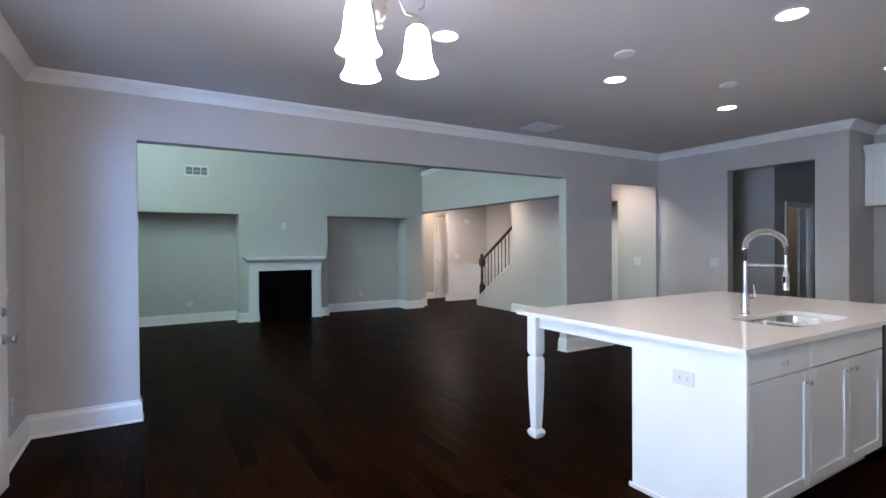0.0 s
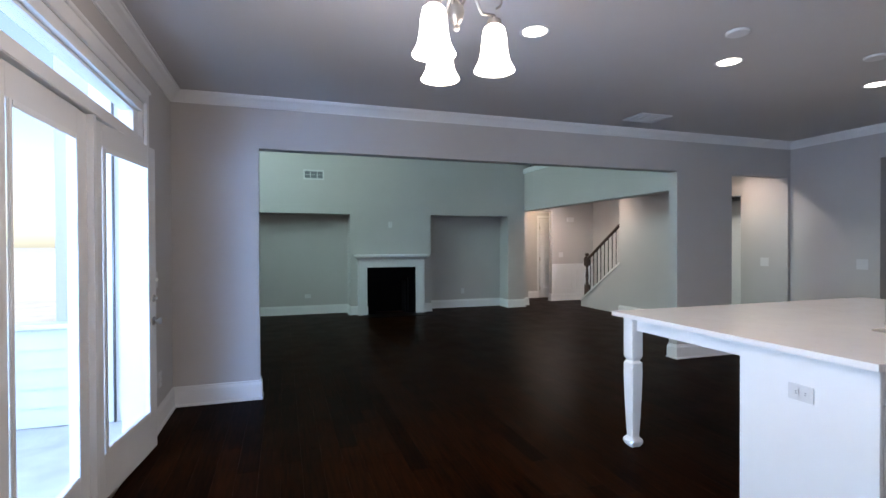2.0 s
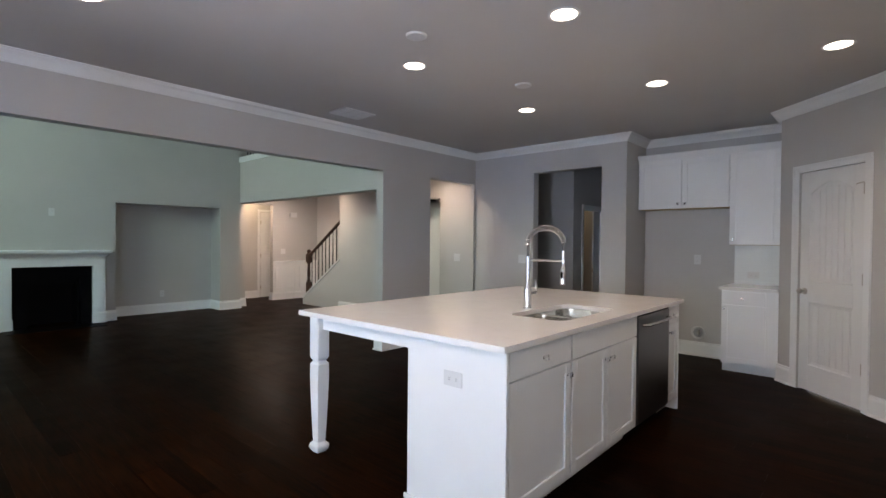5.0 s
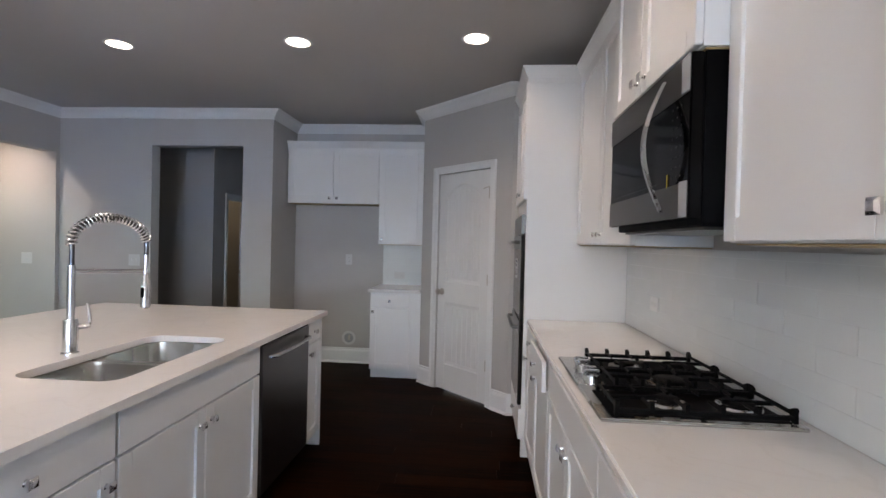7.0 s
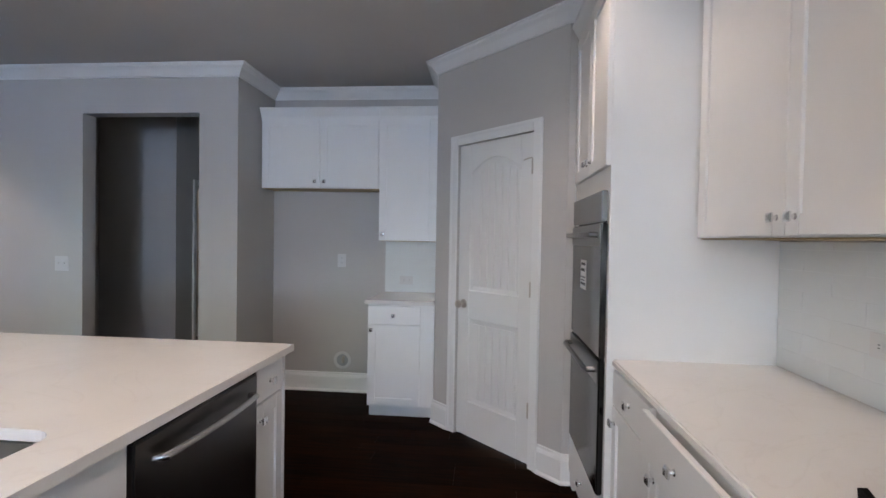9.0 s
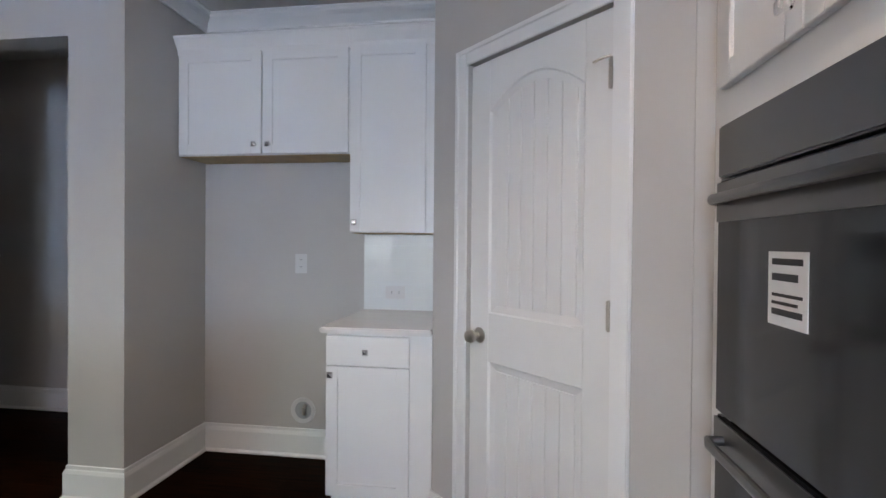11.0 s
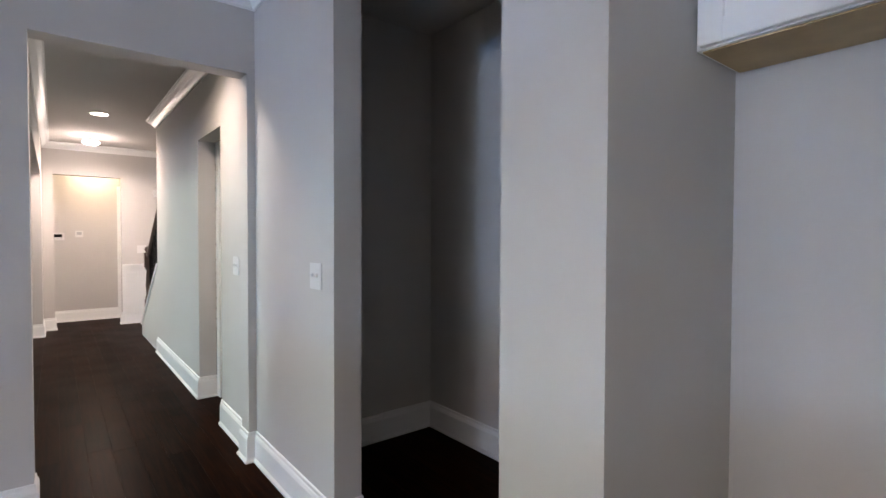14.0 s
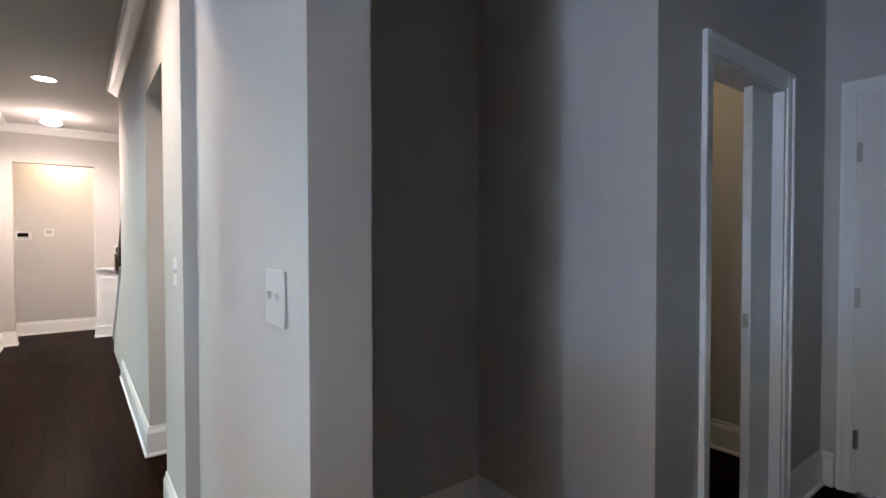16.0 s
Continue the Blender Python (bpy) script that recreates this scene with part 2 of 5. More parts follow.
def smooth(ob, angle=35):
    ob.data.shade_smooth()
    ob.data.set_sharp_from_angle(angle=radians(angle))
    return ob


def thing(name, label, category, at=(0, 0, 0), rz=0, local=False, group="", kind=""):
    ob = new(name)
    ob.empty_display_size = 0.1
    ob.matrix_basis = pose(*at, 0, 0, rz)
    ORG[ob.name] = Vector((0, 0, 0)) if local else Vector(at)
    return tagged(ob, label, category, group, kind)


def part(name, bm, material, parent, label="", round_=False):
    o = ORG[parent.name]
    if o.length:
        bmesh.ops.translate(bm, vec=-o, verts=bm.verts)
    ob = new(name, mesh_of(name, bm, material))
    ob.parent = parent
    ORG[ob.name] = o
    if label:
        ob["label"] = label
    return smooth(ob) if round_ else ob


def solo(name, bm, material, label, category, kind="", group="", round_=False):
    """A thing of one mesh."""
    ob = new(name, mesh_of(name, bm, material))
    ORG[ob.name] = Vector((0, 0, 0))
    tagged(ob, label, category, group, kind)
    return smooth(ob) if round_ else ob


def slab_with_holes(axis, c0, c1, a0, a1, z0, z1, holes):
    """A wall between c0 and c1 across axis, from a0 to a1 along, with openings (a0, a1, z0, z1) cut through."""
    ac = sorted({a0, a1, *[v for h in holes for v in h[:2]]})
    zc = sorted({z0, z1, *[v for h in holes for v in h[2:]]})
    bm = bmesh.new()
    solid = lambda i, j: 0 <= i < len(ac) - 1 and 0 <= j < len(zc) - 1 and not any(
        h[0] - 1e-6 <= ac[i] and ac[i + 1] <= h[1] + 1e-6 and h[2] - 1e-6 <= zc[j] and zc[j + 1] <= h[3] + 1e-6 for h in holes)
    P = (lambda a, c, z: (c, a, z)) if axis == "x" else (lambda a, c, z: (a, c, z))
    quad = lambda *ps: bm.faces.new([bm.verts.new(P(*p)) for p in ps])
    for i in range(len(ac) - 1):
        for j in range(len(zc) - 1):
            if not solid(i, j):
                continue
            l, r, b, t = ac[i], ac[i + 1], zc[j], zc[j + 1]
            quad((l, c0, b), (r, c0, b), (r, c0, t), (l, c0, t))
            quad((l, c1, b), (r, c1, b), (r, c1, t), (l, c1, t))
            if not solid(i - 1, j):
                quad((l, c0, b), (l, c1, b), (l, c1, t), (l, c0, t))
            if not solid(i + 1, j):
                quad((r, c0, b), (r, c1, b), (r, c1, t), (r, c0, t))
            if not solid(i, j - 1):
                quad((l, c0, b), (r, c0, b), (r, c1, b), (l, c1, b))
            if not solid(i, j + 1):
                quad((l, c0, t), (r, c0, t), (r, c1, t), (l, c1, t))
    bmesh.ops.remove_doubles(bm, verts=bm.verts, dist=1e-5)
    return bm


def wall(name, axis, c0, c1, a0, a1, z0=0.0, z1=2.9, holes=(), label="greige painted drywall wall"):
    return solo(name, slab_with_holes(axis, c0, c1, a0, a1, z0, z1, list(holes)), PAINT, label, "wall", "structure")


def sweep(bm, profile, path, closed=False):
    """Runs a profile (out from the wall, up) along corners in plan; the wall lies to the left of the way, so the moulding stands out to the right."""
    pts = [Vector((*p, 0)) for p in path]
    n = len(pts)
    rings = []
    for i, p in enumerate(pts):
        d0 = (p - pts[i - 1]).normalized() if i else None
        d1 = (pts[i + 1] - p).normalized() if i < n - 1 else None
        d0, d1 = d0 or d1, d1 or d0
        n0, n1 = Vector((d0.y, -d0.x, 0)), Vector((d1.y, -d1.x, 0))
        out = (n0 + n1) / max(0.2, 1 + n0.dot(n1))
        rings.append([bm.verts.new(p + out * o + Vector((0, 0, z))) for o, z in profile])
    k = len(profile)
    for a, b in zip(rings, rings[1:]):
        for j in range(k):
            bm.faces.new((a[j], a[(j + 1) % k], b[(j + 1) % k], b[j]))
    bm.faces.new(rings[0])
    bm.faces.new(list(reversed(rings[-1])))
    return bm


BASE = [(0, 0.002), (0.026, 0.002), (0.026, 0.012), (0.016, 0.024), (0.016, 0.135), (0.011, 0.150), (0.007, 0.156), (0.007, 0.172), (0, 0.175)]


def crown_profile(top):
    return [(0, top - 0.092), (0.012, top - 0.092), (0.014, top - 0.082), (0.028, top - 0.066), (0.050, top - 0.042), (0.074, top - 0.026), (0.080, top - 0.012), (0.092, top - 0.010), (0.092, top - 0.002), (0, top - 0.002)]


def baseboard(*path):
    return solo("baseboard", sweep(bmesh.new(), BASE, path), TRIM, "tall white painted baseboard with moulded top", "baseboard", "structure")


def crown(top, *path):
    return solo("trim", sweep(bmesh.new(), crown_profile(top), path), TRIM, "white painted crown moulding under the ceiling", "crown moulding", "structure")


# ---- shell of the place ----
W, N, E, S = -0.07, 5.20, 7.18, -0.20
T = 0.13
NB = N + T
wall("wall_west", "x", W - 0.14, W, S - T, NB, 0, 2.95, [(2.485, 4.335, 0.0, 2.36), (0.30, 2.00, 0.85, 2.25)])
wall("wall_north", "y", N, NB, -0.90, E + T, 0, 5.5, [(0.63, 5.32, 0.0, 2.255), (6.175, 7.135, 0.0, 2.25)])
wall("wall_east", "x", E, E + T, 2.885, N, 0, 2.95, [(3.20, 4.18, 0.0, 2.34)])
wall("wall_south", "y", S - T, S, W, 8.1, 0, 2.95)
wall("wall_nook_side", "y", 2.885, 3.02, E + T, 10.05, 0, 2.95)
wall("wall_nook_back", "x", 7.83, 7.95, 1.337, 2.885, 0, 2.95)
wall("wall_pantry_side", "y", 1.217, 1.337, 7.207, 7.95, 0, 2.95)
# the pantry's wall stands at 45 degrees
DA, DB = Vector((6.375, 0.505, 0)), Vector((7.207, 1.337, 0))
DLEN = (DB - DA).length
DROT = math.degrees(math.atan2(DB.y - DA.y, DB.x - DA.x))
DOFF = (Vector((6.551, 0.681, 0)) - DA).length
DW = 0.68
pw = slab_with_holes("y", -0.12, 0.0, 0, DLEN, 0, 2.95, [(DOFF - 0.005, DOFF + DW + 0.005, 0, 2.055)])
bmesh.ops.transform(pw, matrix=Matrix.Translation(DA) @ pose(0, 0, 0, 0, 0, DROT), verts=pw.verts)
wall("wall_pantry_end", "x", 6.375, 6.47, S, 0.502)
solo("wall_pantry", pw, PAINT, "greige painted wall set across the corner", "wall", "structure")
# hall, living room and loft
wall("wall_hall_east", "x", 7.17, 7.17 + T, NB, 8.62, 0, 2.75, [(5.92, 6.60, 0.0, 2.085)])
FARY = 10.98
wall("wall_far", "y", FARY, FARY + 0.12, 6.13, 9.2, 0, 2.75, [(6.254, 7.045, 0.0, 2.18)])
wall("wall_vestibule_back", "y", 11.72, 11.84, 5.4, 8.2, 0, 2.75)
wall("wall_vestibule_west", "x", 5.3, 5.42, 11.1, 11.72, 0, 2.75)
wall("wall_vestibule_east", "x", 8.08, 8.2, 11.1, 11.72, 0, 2.75)
wall("wall_stair_east", "x", 8.22, 8.34, 5.13, FARY, 0, 5.5)
wall("wall_stair_south", "y", 5.34, 5.44, 7.31, 8.22, 0, 5.5)
wall("wall_hall_room", "x", 7.84, 7.94, 5.45, 7.0, 0, 2.4)
BX0, BX1 = 5.90, 6.13
wall("wall_loft_edge", "x", BX0, BX1, NB, 10.46, 2.12, 2.93, (), "pale painted loft parapet above the hall opening")
wall("wall_column", "x", BX0, BX1, 10.46, FARY + 0.12, 0, 2.75, (), "painted wall end beside the hall")
wall("wall_living_west", "x", -0.90, -0.78, NB, 10.7, 0, 5.5, [(6.4, 9.2, 2.6, 4.6)])
FY, NY = 10.2, 10.62
wall("wall_fireplace", "y", FY, NY, -0.78, BX0 - 0.001, 0, 5.5, [(-0.3, 2.09, 0.0, 1.99), (3.745, 5.50, 0.0, 1.99), (2.56, 3.245, 0.0, 0.72)])
wall("wall_niche_back", "y", NY, NY + 0.1, -0.9, BX0, 0, 2.2)
wall("wall_loft_back", "y", FARY, FARY + 0.12, BX0, 9.2, 2.75, 5.5)
# mudroom and bath
wall("wall_mud_north", "y", 5.00, 5.12, E + T, 8.31, 0, 2.95)
wall("wall_mud_jog", "x", 8.31, 8.36, 4.15, 5.12, 0, 2.95)
wall("wall_bath", "y", 4.15, 4.27, 8.36, 9.9, 0, 2.95, [(8.66, 9.37, 0.0, 1.925)])
wall("wall_mud_east", "x", 9.9, 10.05, 3.02, 6.1, 0, 2.95, [(3.07, 4.02, 0.0, 1.97)])
wall("wall_bath_back", "y", 5.98, 6.1, 8.36, 9.9, 0, 2.95)
wall("wall_bath_west", "x", 8.36, 8.42, 4.27, 5.98, 0, 2.95)

solo("ceiling", boxes((W - 0.1, S - 0.1, CEIL, 10.05, N + 0.02, CEIL + 0.1)), CEILING, "flat greige painted kitchen ceiling", "ceiling", "structure")
solo("ceiling_bath", boxes((8.36, N + 0.02, CEIL, 10.05, 6.1, CEIL + 0.1)), CEILING, "flat painted bathroom ceiling", "ceiling", "structure")
solo("ceiling_hall", boxes((BX1 - 0.02, NB - 0.02, HALL, 7.30, FARY + 0.02, HALL + 0.1), (7.30, 8.62, HALL, 8.3, FARY + 0.02, HALL + 0.1)), CEILING, "flat painted hall ceiling", "ceiling", "structure")
solo("ceiling_vestibule", boxes((5.3, FARY + 0.02, HALL - 0.1, 8.2, 11.84, HALL)), CEILING, "flat painted vestibule ceiling", "ceiling", "structure")
solo("ceiling_living", boxes((-0.9, N, 5.45, 9.2, 11.1, 5.55)), CEILING, "high flat painted living room ceiling", "ceiling", "structure")
solo("floor_base", boxes((W - 0.138, S - 0.2, -0.12, 10.1, N, -0.012), (-0.9, N, -0.12, 10.1, 12.0, -0.012)), FLOORWOOD, "dark floor bed under the boards", "floor", "structure")

# ---- mouldings ----
baseboard((W, 4.44), (W, N), (0.63, N), (0.63, NB), (-0.78, NB))
baseboard((5.90, NB), (5.32, NB), (5.32, N), (6.175, N), (6.175, NB), (6.135, NB))
baseboard((7.17, 5.92), (7.17, NB), (7.135, NB), (7.135, N), (E, N), (E, 4.18), (E + T, 4.18), (E + T, 5.00), (8.31, 5.00), (8.31, 4.15), (8.57, 4.15))
baseboard((E + T, 3.20), (E, 3.20), (E, 2.885), (7.83, 2.885), (7.83, 1.86))
baseboard((9.44, 4.15), (9.9, 4.15), (9.9, 4.09))
ndir = (DB - DA).normalized()
dp = lambda s: tuple((DA + ndir * s)[:2])
baseboard((7.30, 1.337), tuple(DB[:2]), dp(DOFF + DW + 0.078))
baseboard(dp(DOFF - 0.078), dp(0.0), (DA.x, 0.458))
baseboard((7.30, 8.62), (7.17, 8.62), (7.17, 6.60), (7.30, 6.60))
baseboard((-0.78, FY), (-0.3, FY), (-0.3, NY), (2.09, NY), (2.09, FY), (2.255, FY))
baseboard((3.565, FY), (3.745, FY), (3.745, NY), (5.50, NY), (5.50, FY), (BX0, FY), (BX0, 10.46), (BX1, 10.46), (BX1, FARY), (6.254, FARY), (6.254, FARY + 0.12), (5.42, FARY + 0.12))
baseboard((5.42, 11.72), (7.06, 11.72))
baseboard((7.9, FARY + 0.12), (7.045, FARY + 0.12), (7.045, FARY), (8.2, FARY))
baseboard((8.42, 5.98), (9.9, 5.98), (9.9, 4.27))
crown(CEIL, (W, S), (W, N), (E, N), (E, 2.885), (7.83, 2.885), (7.83, 1.337), tuple(DB[:2]), tuple(DA[:2]), (DA.x, S))
crown(HALL, (7.17, NB), (BX1, NB))
crown(HALL, (7.30, 8.62), (7.17, 8.62), (7.17, NB))
crown(HALL, (BX1, NB), (BX1, FARY), (8.2, FARY))


# ---- cabinets ----
def knob(parent, x, z, y=0.0):
    bm = bmesh.new()
    lathe(bm, [(0.010, 0), (0.007, 0.004), (0.006, 0.014)], 10, pose(x, y, z, 90, 0, 0))
    lathe(bm, [(0.013, 0.0135), (0.0198, 0.016), (0.0198, 0.021), (0.0115, 0.0262), (0.0006, 0.0272)], 4, pose(x, y, z, 90, 0, 0) @ pose(0, 0, 0, 0, 0, 45))
    return part("knob", bm, CHROME, parent, "square faceted chrome knob")


def shaker(parent, name, x0, x1, z0, z1, y=0.0, stile=0.058, th=0.02):
    """A cabinet front facing -y whose back lies at y; the panel sits back from its frame."""
    f = y - th
    if z1 - z0 < 0.22:
        return part(name, boxes((x0, f, z0, x1, y, z1), bev=0.0025), CAB, parent)
    d = part(name, boxes((x0 + stile - 0.002, f + 0.009, z0 + stile - 0.002, x1 - stile + 0.002, y - 0.002, z1 - stile + 0.002)), CAB, parent)
    part("stile", boxes((x0, f, z0, x0 + stile, y, z1), bev=0.002), CAB, d)
    part("stile", boxes((x1 - stile, f, z0, x1, y, z1), bev=0.002), CAB, d)
    part("rail", boxes((x0 + stile, f, z0, x1 - stile, y, z0 + stile), bev=0.002), CAB, d)
    part("rail", boxes((x0 + stile, f, z1 - stile, x1 - stile, y, z1), bev=0.002), CAB, d)
    return d


def cabinet(label, at, rz, w, d, h, toe=0.1, fronts=(), name="base_cabinet", cat="cabinet", group="", bottom=None, open_top=False):
    """Fronts: (kind, x0, x1, z0, z1, knob x, knob z). The front face stands at local y = 0, facing -y."""
    t = thing(name, label, cat, at, rz, True, group)
    bm = bmesh.new()
    if open_top:
        box(bm, 0, 0, toe, 0.018, d, h)
        box(bm, w - 0.018, 0, toe, w, d, h)
        box(bm, 0.018, 0, toe, w - 0.018, d, toe + 0.018)
        box(bm, 0.018, 0, h - 0.15, w - 0.018, 0.018, h)
        box(bm, 0.018, 0, toe + 0.018, w - 0.018, 0.004, h - 0.15)
    else:
        box(bm, 0, 0.0, toe, w, d, h)
    part("body", bm, CAB, t)
    if toe:
        part("toe_kick", boxes((0.0, 0.07, 0.002, w, d, toe)), CAB, t)
    if bottom:
        part("underside", boxes((0.012, 0.012, toe - 0.006, w - 0.012, d - 0.002, toe - 0.001)), bottom, t, "bare plywood underside")
    for kind, x0, x1, z0, z1, kx, kz in fronts:
        f = shaker(t, kind, x0, x1, z0, z1)
        if kx is not None:
            knob(f, kx, kz, -0.02)
    return t


g = 0.003
IX0, IX1, IYF = 3.105, 5.60, 1.84
# island units, seen from the cooking side
ISL = "white shaker cabinets of the kitchen island"
a = 0.62
cabinet("white shaker island cabinet with one drawer over a door", (IX0 + 0.012, IYF, 0), 0, a - 0.014, 0.58, 0.884, 0.1,
        [("drawer", 0.006, a - 0.02, 0.735, 0.872, a / 2, 0.80), ("door", 0.006, a - 0.02, 0.11, 0.727, a - 0.055, 0.665)], group="island cabinets")
b0, b1 = IX0 + a, 4.675
w = b1 - b0
cabinet("white shaker sink cabinet with two doors in the island", (b0, IYF, 0), 0, w, 0.58, 0.884, 0.1,
        [("false_front", 0.004, w - 0.004, 0.735, 0.872, None, None), ("door", 0.004, w / 2 - 0.003, 0.11, 0.727, w / 2 - 0.04, 0.665),
         ("door", w / 2 + 0.003, w - 0.004, 0.11, 0.727, w / 2 + 0.04, 0.665)], group="island cabinets", open_top=True)
c0 = 5.345
w = IX1 - c0 - 0.012
cabinet("narrow white shaker island cabinet with drawer and door", (c0, IYF, 0), 0, w, 0.58, 0.884, 0.1,
        [("drawer", 0.004, w - 0.004, 0.735, 0.872, w / 2, 0.80), ("door", 0.004, w - 0.004, 0.11, 0.727, 0.035, 0.665)], group="island cabinets")
# end panels, back panel, apron and legs of the island
isl = thing("kitchen_island", "white painted island frame with end panels and turned legs", "kitchen island", (IX0, IYF, 0))
for x0 in (IX0 - 0.008, IX1 - 0.012):
    part("end_panel", boxes((x0, IYF - 0.022, 0.0, x0 + 0.02, 2.45, 0.884), bev=0.002), CAB, isl)
part("back_panel", boxes((IX0 + 0.012, 2.425, 0.0, IX1 - 0.012, 2.448, 0.884)), CAB, isl)
part("apron", boxes((IX0 + 0.005, 2.45, 0.80, IX0 + 0.025, 3.25, 0.884)), CAB, isl)
part("apron", boxes((IX1 - 0.025, 2.45, 0.80, IX1 - 0.005, 3.25, 0.884)), CAB, isl)
part("apron", boxes((IX0 + 0.09, 3.315, 0.80, IX1 - 0.09, 3.335, 0.884)), CAB, isl)
part("base_shoe", boxes((IX0 - 0.022, IYF - 0.03, 0.001, IX0 - 0.008, 2.465, 0.03), bev=0.004), CAB, isl)


def leg(x, y):
    bm = bmesh.new()
    sq = [(0.046, 0.884), (0.046, 0.62), (0.040, 0.606), (0.033, 0.598), (0.033, 0.590), (0.045, 0.575), (0.046, 0.50), (0.042, 0.34), (0.034, 0.15), (0.030, 0.075), (0.030, 0.068), (0.046, 0.052), (0.050, 0.040), (0.046, 0.022), (0.034, 0.002)]
    rings = []
    for r, z in sq:
        k = r * 0.86
        rings.append([bm.verts.new((x + u, y + v, z)) for u, v in ((-r, -k), (-k, -r), (k, -r), (r, -k), (r, k), (k, r), (-k, r), (-r, k))])
    for p, q in zip(rings, rings[1:]):
        for i in range(8):
            bm.faces.new((p[i], p[(i + 1) % 8], q[(i + 1) % 8], q[i]))
    bm.faces.new(rings[0])
    bm.faces.new(list(reversed(rings[-1])))
    part("leg", bm, CAB, isl, "", True)


leg(IX0 + 0.010, 3.29)
leg(IX1 - 0.01, 3.29)


def outlet(at, rz, horizontal=False, switches=0, w=0.075, h=0.118):
    """A wall plate at the wall's face, facing local -y."""
    kind = "light_switch" if switches else "power_outlet"
    t = thing(kind, "white wall plate with %s" % ("toggle switches" if switches else "a double socket"), "light switch" if switches else "outlet", at, rz, True)
    if horizontal:
        w, h = h, w
    if switches:
        w = 0.075 + 0.046 * (switches - 1)
    part("plate", boxes((-w / 2, -0.006, -h / 2, w / 2, -0.0005, h / 2), bev=0.002), PLASTIC, t)
    if switches:
        for i in range(switches):
            x = (i - (switches - 1) / 2) * 0.046
            part("toggle", boxes((x - 0.005, -0.016, -0.004, x + 0.005, -0.006, 0.012), bev=0.0015), PLASTIC, t)
    else:
        for s in (-1, 1):
            dx, dz = (s * 0.022, 0) if horizontal else (0, s * 0.022)
            f = part("socket", boxes((dx - 0.015, -0.009, dz - 0.015, dx + 0.015, -0.006, dz + 0.015), bev=0.003), PLASTIC, t)
            bm = bmesh.new()
            for q in (-0.005, 0.005):
                p, r = (q, 0.003) if not horizontal else (0.003, q)
                hw, hh = (0.0012, 0.004) if not horizontal else (0.004, 0.0012)
                box(bm, dx + p - hw, -0.0098, dz + r - hh, dx + p + hw, -0.009, dz + r + hh)
            part("slot", bm, INK, f, "dark slots")
    return t


outlet((IX0 - 0.008, 2.13, 0.70), -90, True)


# ---- worktops ----
def plate_with_hole(x0, y0, x1, y1, z0, z1, hole=None, r=0.07):
    bm = bmesh.new()
    if not hole:
        return box(bm, x0, y0, z0, x1, y1, z1, 0.006)
    hx0, hy0, hx1, hy1 = hole
    ring = []
    for cx, cy, a0 in ((hx1 - r, hy1 - r, 0), (hx0 + r, hy1 - r, 90), (hx0 + r, hy0 + r, 180), (hx1 - r, hy0 + r, 270)):
        ring += [(cx + r * math.cos(radians(a0 + k * 15)), cy + r * math.sin(radians(a0 + k * 15))) for k in range(7)]
    outer = []
    mx, my = (x0 + x1) / 2, (y0 + y1) / 2
    hmx, hmy = (hx0 + hx1) / 2, (hy0 + hy1) / 2
    for q, (cx, cy) in enumerate(((x1, y1), (x0, y1), (x0, y0), (x1, y0))):
        for k in range(7):
            f = k / 6
            nx, ny = (hmx, cy), (cx, hmy)
            a, b = ((cx, hmy), (hmx, cy)) if q % 2 == 0 else ((hmx, cy), (cx, hmy))
            outer.append((a[0] + (cx - a[0]) * min(1, 2 * f), a[1] + (cy - a[1]) * min(1, 2 * f)) if f <= 0.5 else (cx + (b[0] - cx) * (2 * f - 1), cy + (b[1] - cy) * (2 * f - 1)))
    n = len(ring)
    V = lambda pts, z: [bm.verts.new((*p, z)) for p in pts]
    rt, rb, ot, ob = V(ring, z1), V(ring, z0), V(outer, z1), V(outer, z0)
    for i in range(n):
        j = (i + 1) % n
        bm.faces.new((ot[i], ot[j], rt[j], rt[i]))
        bm.faces.new((ob[i], rb[i], rb[j], ob[j]))
        bm.faces.new((rt[i], rt[j], rb[j], rb[i]))
        bm.faces.new((ot[i], ob[i], ob[j], ot[j]))
    bmesh.ops.remove_doubles(bm, verts=bm.verts, dist=1e-5)
    return bm


CT0, CT1 = 0.8845, 0.914
SK = (3.86, 1.945, 4.62, 2.335)
solo("island_worktop", plate_with_hole(3.04, 1.79, 5.635, 3.42, CT0, CT1, SK), QUARTZ, "white quartz island worktop with faint grey veins", "countertop")
solo("range_worktop", plate_with_hole(2.30, S + 0.002, 5.584, 0.434, CT0, CT1), QUARTZ, "white quartz worktop along the cooking wall", "countertop")
solo("nook_worktop", plate_with_hole(7.185, 1.340, 7.828, 1.875, CT0, CT1), QUARTZ, "short white quartz worktop in the fridge nook", "countertop")

# double bowl sink
sink = thing("kitchen_sink", "undermounted double-bowl stainless steel sink", "sink", (SK[0], SK[1], CT0))


